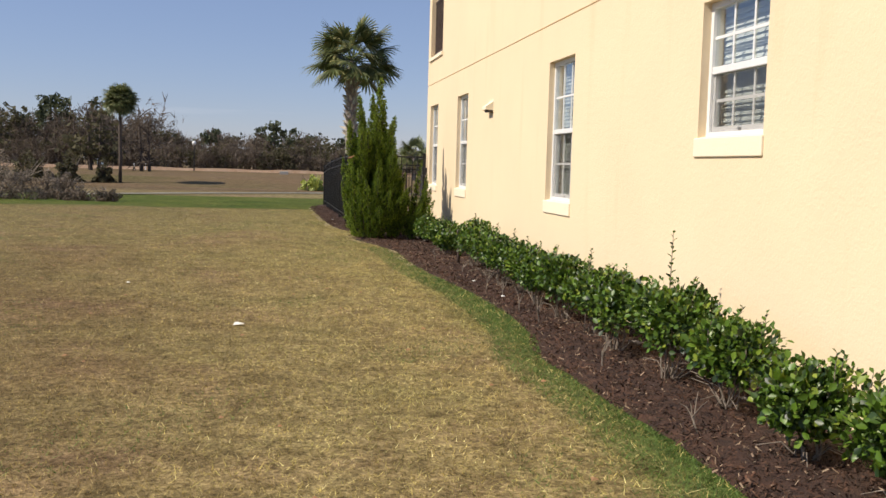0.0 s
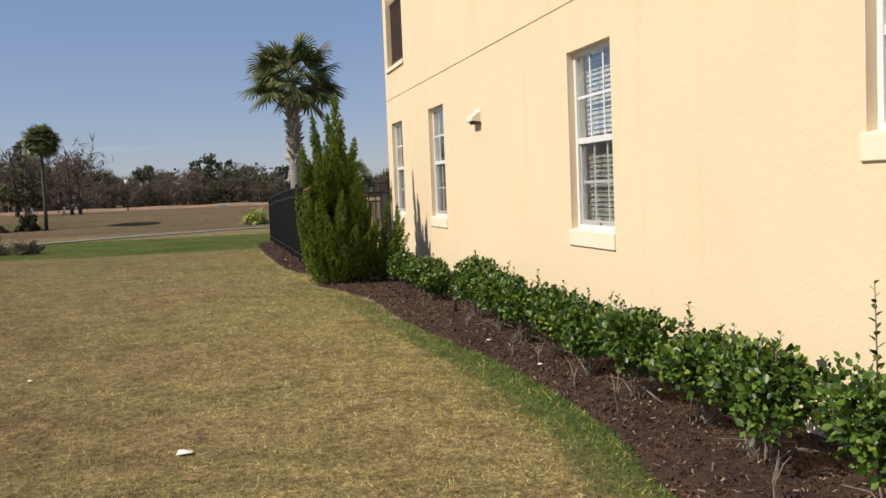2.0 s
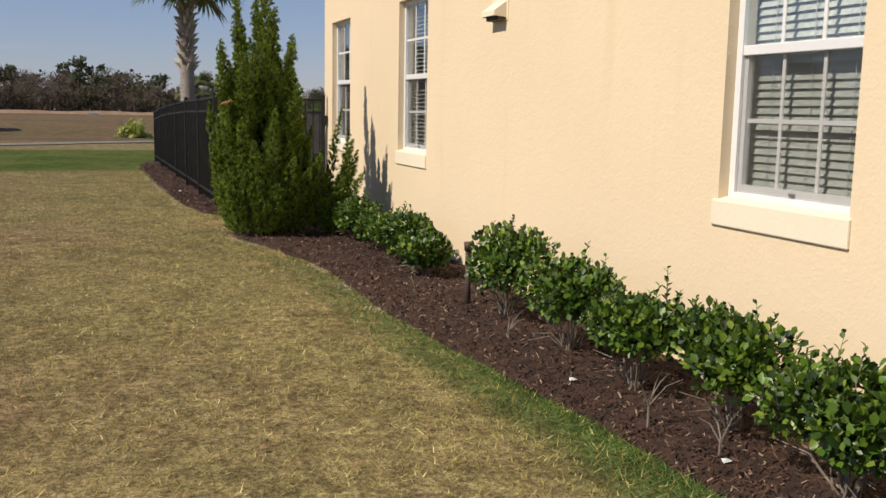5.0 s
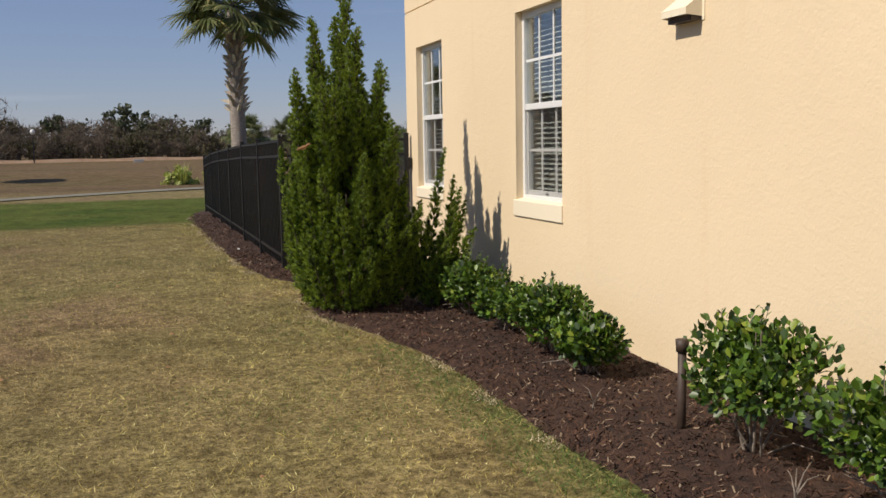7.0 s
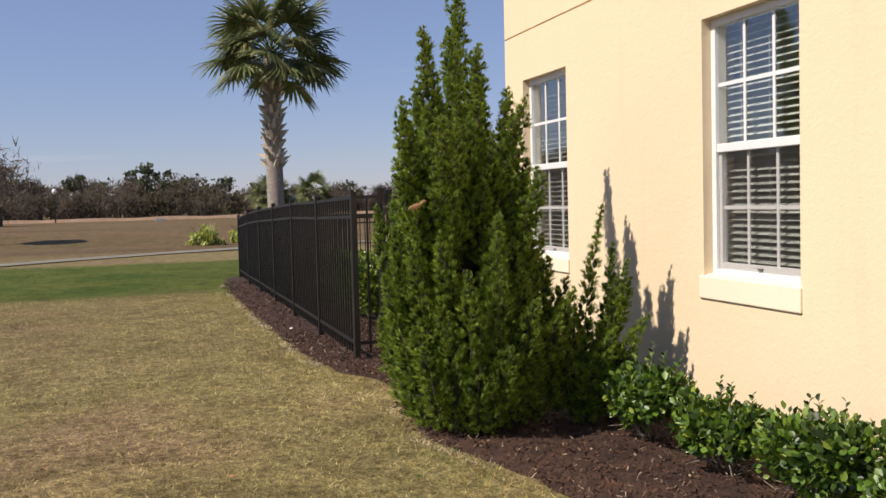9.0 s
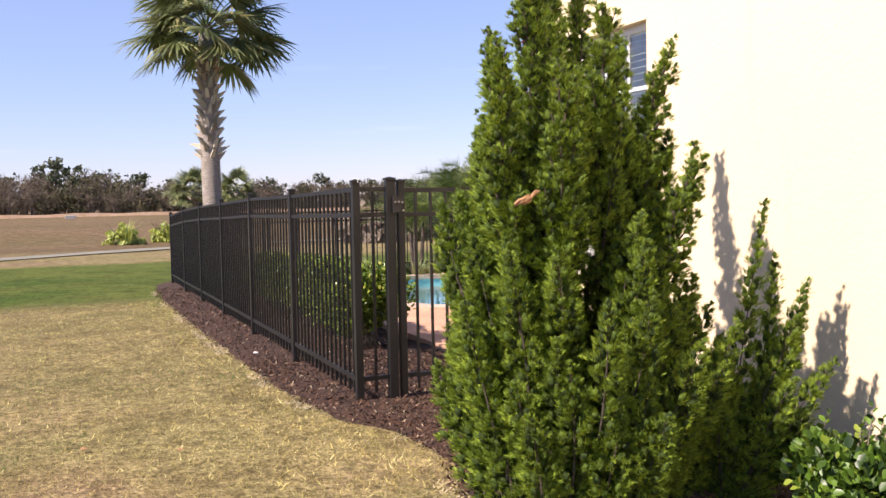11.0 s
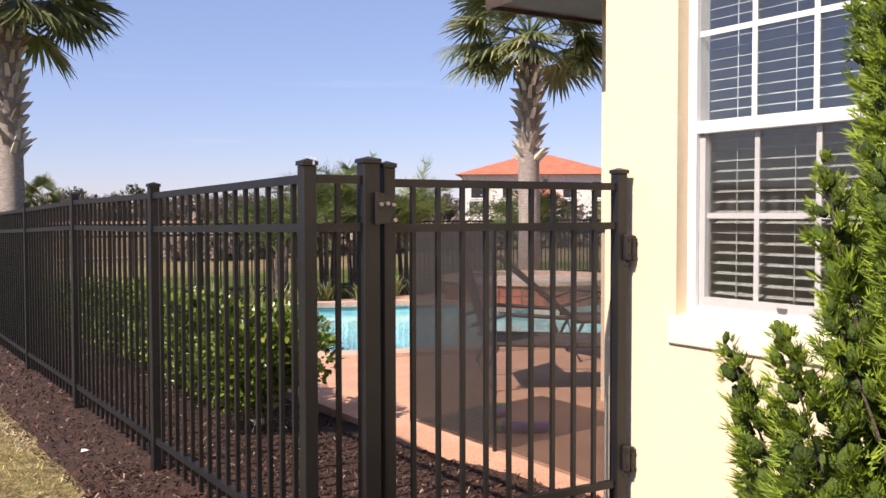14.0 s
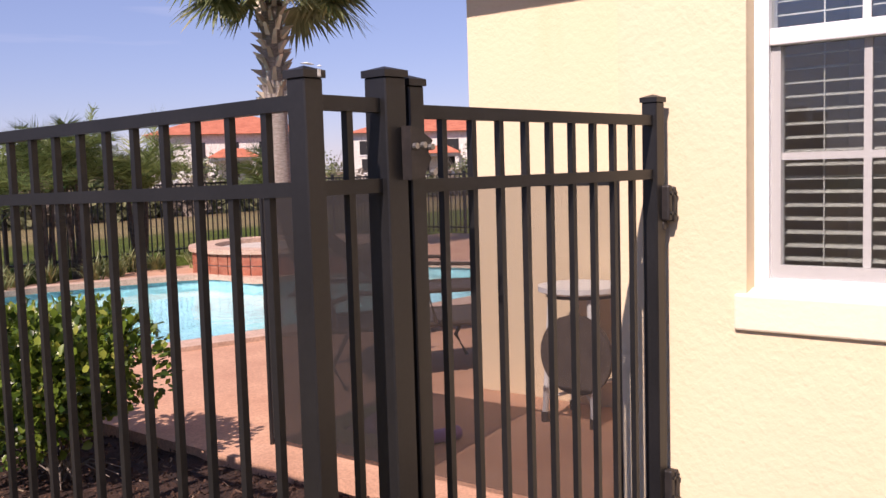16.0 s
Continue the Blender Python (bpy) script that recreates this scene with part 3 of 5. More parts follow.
def vent_hood():
    t = thing("vent_hood", (WALL_X, 13.29, 2.235), "cream painted dryer vent hood on stucco", "vent")
    s = Soup()
    a, b = -0.13, 0.13
    s.add([(0, a, 0), (0, b, 0), (0, b, 0.13), (0, a, 0.13), (-0.11, a, 0.01), (-0.11, b, 0.01), (-0.11, b, 0.05), (-0.11, a, 0.05)],
          [(2, 3, 7, 6), (0, 3, 2, 1), (4, 5, 6, 7), (0, 4, 7, 3), (1, 2, 6, 5)])
    part("hood", s, TRIM, t)
    boxed("flap", (-0.07, a + 0.01, -0.02), (-0.01, b - 0.01, 0.02), SOFFIT, t)
    boxed("flange", (-0.006, a - 0.02, -0.02), (-0.001, b + 0.02, 0.15), TRIM, t)


balcony_opening()
vent_hood()


# ---- fence ----
FENCE_X, FENCE_Y0, FENCE_Y1 = 1.44, 19.01, 30.12
TOP = 1.69


def fence_post(name, w, x, y, z0, z1, parent, spotted=False):
    p = part(name, bevelled((x - w / 2, y - w / 2, z0), (x + w / 2, y + w / 2, z1 - 0.02), 0.003, 1), BLACK, parent)
    s = Soup()
    c = w / 2 + 0.004
    s.box((x - c, y - c, z1 - 0.02), (x + c, y + c, z1 - 0.005))
    s.add([(x - c, y - c, z1 - 0.005), (x + c, y - c, z1 - 0.005), (x + c, y + c, z1 - 0.005), (x - c, y + c, z1 - 0.005), (x, y, z1 + 0.005)], [(0, 1, 4), (1, 2, 4), (2, 3, 4), (3, 0, 4)])
    cap = part("cap", s, BLACK, p)
    if spotted:
        s = Soup()
        for dx, dy, r, h in ((-0.004, -0.012, 0.011, 0.007), (0.014, -0.006, 0.007, 0.007), (0.021, -0.022, 0.005, 0.003)):
            ring = [(x + dx + r * math.cos(k) * (1 + 0.3 * math.sin(3 * k)), y + dy + r * math.sin(k), z1 + h) for k in np.linspace(0, 5.6, 9)]
            s.add(ring + [(x + dx, y + dy, z1 + h + 0.003)], [(k, (k + 1) % 9, 9) for k in range(9)])
        s.box((x + 0.008, y - c - 0.002, z1 - 0.018), (x + 0.015, y - c + 0.001, z1 - 0.004))
        part("splash", s, PALE, cap, "dried white bird splash")
    return p


PICKET = {}


def picket(x, y, z0, z1, parent):
    key = round(z1 - z0, 2)
    if key not in PICKET:
        s = Soup()
        s.box((-0.0085, -0.0085, 0), (0.0085, 0.0085, key))
        PICKET[key] = s.mesh("picket")
        PICKET[key].materials.append(BLACK)
    ob = part("picket", PICKET[key], BLACK, parent)
    ob.location = (x, y, z0)
    return ob


def rail(a, b, parent, w=0.026, h=0.03, name="rail"):
    a, b = Vector(a), Vector(b)
    d = b - a
    m = Matrix.Translation(a) @ d.to_track_quat("X", "Z").to_matrix().to_4x4()
    s = Soup()
    s.box((0, -w / 2, -h / 2), (d.length, w / 2, h / 2), m)
    return part(name, s, BLACK, parent)


def fence_run(x0, y0, x1, y1, n_panels, post=0.051, per=15, top0=TOP, top1=TOP, low=0.2, label="black aluminium picket fence in the mulch", skip_first=False, tops=None):
    t = thing("picket_fence", (0, 0, 0), label, "fence", "pool fence")
    a, b = Vector((x0, y0, 0)), Vector((x1, y1, 0))
    for k in range(n_panels + 1):
        p = a.lerp(b, k / n_panels)
        top = tops[k] if tops else top0 + (top1 - top0) * k / n_panels
        if not (k == 0 and skip_first):
            fence_post("post", post, p.x, p.y, grade(p.x, p.y) - 0.1, top, t, bool(tops) and k == 0)
        if k == n_panels:
            break
        q = a.lerp(b, (k + 1) / n_panels)
        tq = tops[k + 1] if tops else top0 + (top1 - top0) * (k + 1) / n_panels
        for dz in (-0.065, -0.235, None):
            za = top + dz if dz else grade(p.x, p.y) + low
            zb = tq + dz if dz else grade(q.x, q.y) + low
            rail((p.x, p.y, za), (q.x, q.y, zb), t)
        for i in range(1, per + 1):
            u = i / (per + 1)
            c = p.lerp(q, u)
            zt = (top + (tq - top) * u) - 0.07
            zb = grade(c.x, c.y) + low - 0.1
            picket(c.x, c.y, zb, zb + round(zt - zb, 2), t)
    return t


fence_run(FENCE_X, FENCE_Y0, FENCE_X, FENCE_Y1, 6, per=15, tops=(1.69, 1.66, 1.645, 1.6, 1.56, 1.5, 1.4))


def gate():
    t = thing("fence_gate", (1.685, 19.02, 0), "black aluminium picket gate with latch beside the house", "gate", "pool fence")
    t.rotation_euler = (0, 0, radians(-2.4))
    z0, w = 0.16, 1.177
    fence_post("gate_post", 0.064, 0, 0, z0 - 0.1, TOP + 0.015, t)
    for z in (TOP - 0.065, TOP - 0.235, z0 + 0.19):
        rail((-0.25, -0.02, z), (0, 0, z), t)
    picket(-0.125, -0.01, z0 + 0.09, TOP - 0.07, t)
    fence_post("gate_stile", 0.048, 0.075, 0, z0 + 0.06, TOP, t)
    fence_post("hinge_post", 0.051, w, 0, z0 - 0.1, TOP, t)
    for z in (TOP - 0.075, TOP - 0.24, z0 + 0.19):
        rail((0.075, 0, z), (w - 0.025, 0, z), t)
    for k in range(1, 10):
        picket(0.075 + (w - 0.1) * k / 10, 0, z0 + 0.09, TOP - 0.08, t)
    s = Soup()
    z = TOP - 0.165
    plate = [(-0.025, -0.06), (0.015, -0.055), (0.04, -0.015), (0.03, 0.0), (0.045, 0.025), (0.0, 0.05), (-0.025, 0.055)]
    n = len(plate)
    s.add([(0.035 + x, -0.062, z + h) for x, h in plate] + [(0.035 + x, -0.035, z + h) for x, h in plate],
          [tuple(range(n)), tuple(range(2 * n - 1, n - 1, -1))] + [(i, i + n, (i + 1) % n + n, (i + 1) % n) for i in range(n)])
    latch = part("latch", s, HINGE, t, "taupe latch plate")
    for x, h in ((0.02, 0.012), (0.045, 0.014), (0.07, 0.01), (0.075, -0.045)):
        s = Soup()
        s.tube([(x, -0.072, z + h), (x, -0.06, z + h)], 0.007, 8)
        part("bolt", s, STEEL, latch)
    for zz in (TOP - 0.33, 0.46):
        hg = part("hinge", bevelled((w + 0.004, -0.05, zz - 0.055), (w + 0.03, 0.02, zz + 0.055), 0.006), HINGE, t, "taupe hinge block")
        part("hinge_leaf", bevelled((w + 0.031, -0.052, zz - 0.058), (w + 0.053, 0.02, zz + 0.05), 0.006), HINGE, hg)
        part("hinge_arm", bevelled((w + 0.006, -0.03, zz - 0.085), (w + 0.04, 0.01, zz - 0.056), 0.008), HINGE, hg)
        for x in (w + 0.016, w + 0.042):
            for dz in (-0.032, 0.03):
                s = Soup()
                s.tube([(x, -0.056, zz + dz), (x, -0.051, zz + dz)], 0.006, 8)
                part("bolt", s, BLACK, hg)


gate()


# ---- plants ----
def swarm(name, proto, faces, mats):
    """One mesh out of many copies of a small one, placed by 4x4 matrices."""
    proto, faces, mats = np.array(proto, float), np.array(faces, int), np.array(mats, float)
    k, nv = len(mats), len(proto)
    co = np.einsum("kij,nj->kni", mats[:, :3, :3], proto) + mats[:, None, :3, 3]
    fi = (faces[None] + (np.arange(k) * nv)[:, None, None]).reshape(-1)
    sides = faces.shape[1]
    me = bpy.data.meshes.new(name)
    me.vertices.add(k * nv)
    me.vertices.foreach_set("co", co.ravel())
    me.loops.add(len(fi))
    me.loops.foreach_set("vertex_index", fi)
    me.polygons.add(len(fi) // sides)
    me.polygons.foreach_set("loop_start", np.arange(0, len(fi), sides))
    me.update()
    me.validate()
    return me


def frames_for(pos, along, up, size):
    """Matrices with y along a direction and z near up; size is one number or three."""
    pos, y, z = np.array(pos, float), np.array(along, float), np.array(up, float)
    y /= np.linalg.norm(y, axis=1)[:, None] + 1e-9
    x = np.cross(y, z)
    x /= np.linalg.norm(x, axis=1)[:, None] + 1e-9
    z = np.cross(x, y)
    size = np.array(size, float)
    if size.ndim == 1:
        size = np.repeat(size[:, None], 3, 1)
    m = np.zeros((len(pos), 4, 4))
    m[:, :3, 0], m[:, :3, 1], m[:, :3, 2], m[:, :3, 3] = x * size[:, :1], y * size[:, 1:2], z * size[:, 2:], pos
    m[:, 3, 3] = 1
    return m


LEAF_V = [(0, 0, 0), (0.25, 0.3, 0.06), (0.33, 0.64, 0.05), (0, 1, -0.06), (-0.33, 0.64, 0.05), (-0.25, 0.3, 0.06), (0, 0.5, -0.02)]
LEAF_T = [(0, 1, 6), (1, 2, 6), (2, 3, 6), (3, 4, 6), (4, 5, 6), (5, 0, 6)]


def shrub(name, at, rx, ry, z_low, z_top, leaves, seed, label, leaf=0.047, group="hedge along the wall", sprig=None, mat=None):
    rng = np.random.default_rng(seed)
    t = thing(name, at, label, "shrub", group)
    zc, rz = (z_low + z_top) / 2, (z_top - z_low) / 2
    lobes = 13
    a = np.arange(lobes) * 2.399 + rng.random()
    q = np.sqrt((np.arange(lobes) + 0.5) / lobes) * rng.uniform(0.7, 1.0, lobes)
    rl = np.clip(rng.uniform(0.5, 0.85, lobes) * rz, 0.09, 0.26)
    heart = np.stack([np.cos(a) * q * max(0.05, rx - 0.1), np.sin(a) * q * max(0.05, ry - 0.08), z_top - rl - rng.random(lobes) ** 1.4 * np.maximum(2 * rz - 2 * rl, 0.02)], 1)
    own = rng.integers(0, lobes, leaves)
    d = rng.normal(size=(leaves, 3))
    d /= np.linalg.norm(d, axis=1)[:, None]
    r = rl[own] * (0.45 + 0.6 * rng.random(leaves) ** 0.55)
    pos = heart[own] + d * r[:, None] * np.array([0.95, 1.1, 0.95])
    along = d * 0.7 + rng.normal(size=(leaves, 3)) * 0.5 + np.array([0, 0, 0.45])
    up = rng.normal(size=(leaves, 3)) * 0.55 + np.array([-0.35, -0.1, 0.8]) + d * 0.6
    size = leaf * rng.uniform(0.55, 1.2, leaves)
    mats = [frames_for(pos, along, up, size)]
    wood = Soup()
    prng = random.Random(seed)
    for h in heart[::2]:
        e = Vector(h)
        b = Vector((prng.uniform(-0.05, 0.05), prng.uniform(-0.06, 0.06), -0.05))
        wood.tube([b, b.lerp(e, 0.5) + Vector((0, 0, 0.02)), e], [0.007, 0.005, 0.003], 5)
    for _ in range(9):
        a = prng.uniform(0, 6.28)
        e = Vector((math.cos(a) * rx * prng.uniform(0.5, 1.0), math.sin(a) * ry * prng.uniform(0.5, 1.0), z_low * prng.uniform(0.3, 1.1)))
        wood.tube([(0, 0, -0.03), e * 0.5 + Vector((0, 0, 0.05)), e], [0.005, 0.004, 0.002], 4)
    if sprig:
        sx, sy, h = sprig
        k = 16
        u = np.linspace(0, 1, k)
        sp = np.stack([sx + 0.03 * u, sy + 0.05 * u, z_top - 0.1 + (h + 0.1) * u], 1)
        a = np.arange(k) * 2.4
        al = np.stack([np.cos(a), np.sin(a), 0.9 + 0 * a], 1)
        mats.append(frames_for(sp, al, np.tile((0.1, 0.2, 1.0), (k, 1)), leaf * (1.2 - 0.5 * u)))
        wood.tube([(sx, sy, zc), tuple(sp[0]), tuple(sp[-1])], [0.006, 0.005, 0.002], 5)
    for j in range(9):
        h = heart[prng.randrange(lobes)] + np.array([prng.uniform(-0.08, 0.08), prng.uniform(-0.08, 0.08), 0])
        if h[2] < zc:
            continue
        z0, ln = h[2] + 0.1, prng.uniform(0.06, 0.14)
        u = np.linspace(0, 1, 7)
        sp = np.stack([h[0] + 0.02 * u, h[1] + prng.uniform(-0.04, 0.04) * u, z0 + ln * u], 1)
        a = np.arange(7) * 2.4 + j
        mats.append(frames_for(sp, np.stack([np.cos(a), np.sin(a), 1.1 + 0 * a], 1), np.tile((-0.3, 0.1, 1.0), (7, 1)), leaf * (1.05 - 0.4 * u)))
        wood.tube([tuple(h), tuple(sp[0]), tuple(sp[-1])], [0.004, 0.003, 0.0015], 4)
    part("branching", wood, TWIG, t, "bare grey-brown stems")
    part("foliage", swarm("foliage", LEAF_V, LEAF_T, np.concatenate(mats)), mat or HEDGE_LEAF, t, "glossy green leaves")
    return t


HEDGE = [(2.7, 0.33, 0.55), (3.45, 0.3, 0.58), (4.1, 0.26, 0.46), (5.0, 0.42, 0.64), (5.75, 0.36, 0.6), (6.65, 0.42, 0.62), (7.4, 0.34, 0.56), (8.1, 0.38, 0.54),
         (8.9, 0.42, 0.6), (9.65, 0.3, 0.5), (10.35, 0.4, 0.52), (11.1, 0.36, 0.56), (12.02, 0.48, 0.6), (13.6, 0.36, 0.42), (14.25, 0.36, 0.42), (14.95, 0.38, 0.42), (15.65, 0.36, 0.42), (16.25, 0.28, 0.4)]
SPRIGS = {1: (0.1, 0.1, 0.22), 4: (0.05, 0.2, 0.3), 6: (0.0, 0.1, 0.14), 10: (0.1, -0.1, 0.16)}
for i, (y, ry, top) in enumerate(HEDGE):
    shrub("viburnum_shrub", (2.45 + 0.03 * math.sin(i * 2.3), y, grade(2.4, y) + 0.05), 0.27, ry * (0.98 + 0.1 * math.sin(i * 5.1)), 0.07 if top < 0.45 or i < 3 else 0.15, top * (0.95 + 0.12 * math.sin(i * 3.7)), 2900, 20 + i,
          "clipped green viburnum shrub in bark mulch by the wall", sprig=SPRIGS.get(i))

TUFT_V, TUFT_F = [], []
_r = random.Random(9)
for _k in range(9):
    # a small fern-like spray, fanned in one plane and slightly cupped
    _a = radians(-60 + 120 * _k / 8) + _r.uniform(-0.08, 0.08)
    _s = (1.0 - 0.5 * abs(_k - 4) / 4) * _r.uniform(0.75, 1.1)
    _d = Vector((math.sin(_a), math.cos(_a), _r.uniform(-0.2, 0.35))).normalized()
    _q = Vector((math.cos(_a), -math.sin(_a), _r.uniform(-0.5, 0.5))).normalized() * 0.06
    _b = Vector((0, 0.3 * (1 - abs(_k - 4) / 4), 0))
    _n = len(TUFT_V)
    TUFT_V += [tuple(_b + _d * 0.1 + _q), tuple(_b + _d * _s * 0.8), tuple(_b + _d * 0.1 - _q)]
    TUFT_F.append((_n, _n + 1, _n + 2))


class Cypress:
    """Upright cypress made of plumes; every plume is a column of rounded tufts of sprays."""

    def __init__(self, at, seed, label):
        self.rng = np.random.default_rng(seed)
        self.thing = thing("cypress_tree", at, label, "tree")
        self.wood = Soup()
        self.pos, self.along, self.up, self.size = [], [], [], []
        self.core = []

    def plume(self, b, e, rad, lobe=0.034, spray=0.043, thick=1.0):
        rng = self.rng
        b, e = np.array(b, float), np.array(e, float)
        ln = np.linalg.norm(e - b)
        ax = (e - b) / ln
        bend = rng.normal(size=3) * 0.02 * ln
        self.wood.tube([tuple(b + (e - b) * u + bend * math.sin(3.14 * u)) for u in (0, 0.33, 0.66, 0.95)], [0.007, 0.005, 0.003, 0.0015], 4)
        n = max(7, int(thick * ln * (rad + 0.015) * 1050))
        u = (np.arange(n) + rng.random(n)) / n
        prof = rad * np.minimum(1.0, 0.35 + 2.6 * u) * np.minimum(1.0, ((1 - u) * 1.9) ** 0.8)
        a = np.arange(n) * 2.399 + rng.normal(size=n) * 0.35
        s1 = np.cross(ax, (0.3, 1.0, 0.1))
        s1 /= np.linalg.norm(s1)
        s2 = np.cross(ax, s1)
        out = np.cos(a)[:, None] * s1 + np.sin(a)[:, None] * s2
        c = b + (e - b) * u[:, None] + bend * np.sin(3.14 * u)[:, None] + out * (prof * rng.uniform(0.55, 1.0, n))[:, None]
        per = 10
        small = np.clip(0.5 + (1 - u) * 1.6, 0.5, 1.0)
        wide = lobe * small * rng.uniform(0.36, 0.52, n)
        # a dark blob within each tuft, coloured as the shade inside it
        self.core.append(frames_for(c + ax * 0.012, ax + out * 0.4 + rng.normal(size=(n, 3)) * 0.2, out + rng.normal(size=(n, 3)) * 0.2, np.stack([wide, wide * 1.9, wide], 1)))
        d = rng.normal(size=(n, per, 3))
        d /= np.linalg.norm(d, axis=2)[:, :, None]
        d = d + out[:, None] * 0.75 + ax * 0.55
        d /= np.linalg.norm(d, axis=2)[:, :, None]
        p = c[:, None] + d * (lobe * small)[:, None, None] * rng.uniform(0.3, 0.9, (n, per, 1))
        self.pos.append(p.reshape(-1, 3))
        self.along.append((ax + out[:, None] * 0.45 + d * 0.55 + rng.normal(size=(n, per, 3)) * 0.2).reshape(-1, 3))
        self.up.append((d + out[:, None] * 0.5 + rng.normal(size=(n, per, 3)) * 0.3).reshape(-1, 3))
        self.size.append((spray * rng.uniform(0.65, 1.2, (n, per)) * small[:, None]).reshape(-1))

    def leader(self, b, e, rad):
        """A spire with short spurs leaning off it."""
        rng = self.rng
        b, e = np.array(b, float), np.array(e, float)
        ln = np.linalg.norm(e - b)
        ax = (e - b) / ln
        self.plume(b, e, rad * 0.38, lobe=0.028, spray=0.036)
        k = int(ln * 24)
        for i in range(k):
            u = 0.92 * (i + rng.random()) / k
            a = i * 2.399 + rng.normal() * 0.3
            o = np.array([math.cos(a), math.sin(a), 0])
            h = rng.uniform(0.15, 0.3) * (1.05 - 0.5 * u)
            c = b + (e - b) * u
            self.plume(c + o * rad * 0.3 * (1 - u), c + o * rad * (1.25 - 1.05 * u) + ax * h, 0.03 - 0.012 * u, lobe=0.034 - 0.012 * u, spray=0.043 - 0.013 * u, thick=1.15)

    def finish(self):
        pos, along, up, size = (np.concatenate(k) for k in (self.pos, self.along, self.up, self.size))
        part("trunk", self.wood, BARK, self.thing)
        part("foliage", swarm("foliage", TUFT_V, TUFT_F, frames_for(pos, along, up, size)), CYPRESS_LEAF, self.thing, "dense scale-leaf sprays")
        bm = bmesh.new()
        bmesh.ops.create_icosphere(bm, subdivisions=1, radius=1.0)
        bm.verts.index_update()
        ball = [tuple(v.co) for v in bm.verts], [tuple(v.index for v in f.verts) for f in bm.faces]
        bm.free()
        part("shaded_foliage", swarm("shaded_foliage", *ball, np.concatenate(self.core)), CYPRESS_SHADED, self.thing, "dark tuft cores with the inner shade put into their colour", smooth=True)


def tall_cypress():
    t = Cypress((1.6, 16.48, grade(1.6, 16.4) + 0.05), 5, "tall multi-stemmed green cypress with pointed tops in mulch")
    rng = t.rng
    t.wood.tube([(0.05, 0, -0.1), (0.04, 0.02, 0.7), (0.08, 0.16, 1.3), (0.11, 0.28, 1.9)], [0.06, 0.045, 0.028, 0.012], 9)
    t.wood.tube([(0, 0, 0.1), (-0.12, -0.06, 0.8), (-0.2, -0.12, 1.4)], [0.04, 0.03, 0.012], 8)
    t.wood.tube([(0.05, 0, 0.1), (0.12, -0.14, 0.7), (0.17, -0.22, 1.2)], [0.04, 0.028, 0.01], 8)
    # leaders: foot and tip of the top length, width
    for b, e, rad in (((0.12, 0.25, 1.2), (0.13, 0.46, 2.78), 0.15), ((0.0, 0.05, 1.2), (-0.03, 0.1, 2.44), 0.13), ((-0.2, -0.12, 1.2), (-0.28, -0.2, 2.4), 0.1), ((-0.34, -0.2, 1.1), (-0.46, -0.32, 1.94), 0.1),
                      ((0.16, -0.2, 1.2), (0.24, -0.4, 1.9), 0.1), ((0.2, -0.3, 0.9), (0.29, -0.52, 1.5), 0.09), ((0.24, 0.05, 1.2), (0.35, 0.1, 2.06), 0.08), ((0.0, -0.2, 1.2), (0.0, -0.34, 2.1), 0.11),
                      ((-0.15, 0.2, 1.2), (-0.2, 0.3, 2.1), 0.11), ((0.12, 0.1, 1.3), (0.17, 0.16, 2.34), 0.11), ((-0.2, -0.3, 1.0), (-0.26, -0.48, 1.84), 0.1)):
        t.leader(b, e, rad)
    # the mantle, tier over tier, each plume leaning a little outward
    for z, n, r in ((0.02, 18, 0.45), (0.14, 20, 0.5), (0.3, 20, 0.51), (0.48, 19, 0.49), (0.66, 18, 0.46), (0.84, 17, 0.42), (1.02, 15, 0.38), (1.2, 12, 0.33), (0.4, 10, 0.27), (0.8, 10, 0.26), (1.2, 8, 0.22)):
        for k in range(n):
            a = 6.2832 * (k + 0.4 * rng.random()) / n + z * 7
            gap = abs((a - radians(256) + math.pi) % (2 * math.pi) - math.pi)
            if gap < 0.2 and 0.3 < z < 1.2 or rng.random() < 0.08:
                continue
            o = np.array([math.cos(a) * (1.12 if z < 0.5 and math.cos(a) > 0 else 0.97), math.sin(a) * 1.18, 0])
            ln = rng.uniform(0.36, 0.7)
            rr = r * rng.uniform(0.84, 1.1)
            t.plume(o * rr * 0.72 + np.array([0, 0, z]), o * rr * rng.uniform(1.0, 1.12) + np.array([0, 0, z + ln]), rng.uniform(0.05, 0.082))
    t.finish()


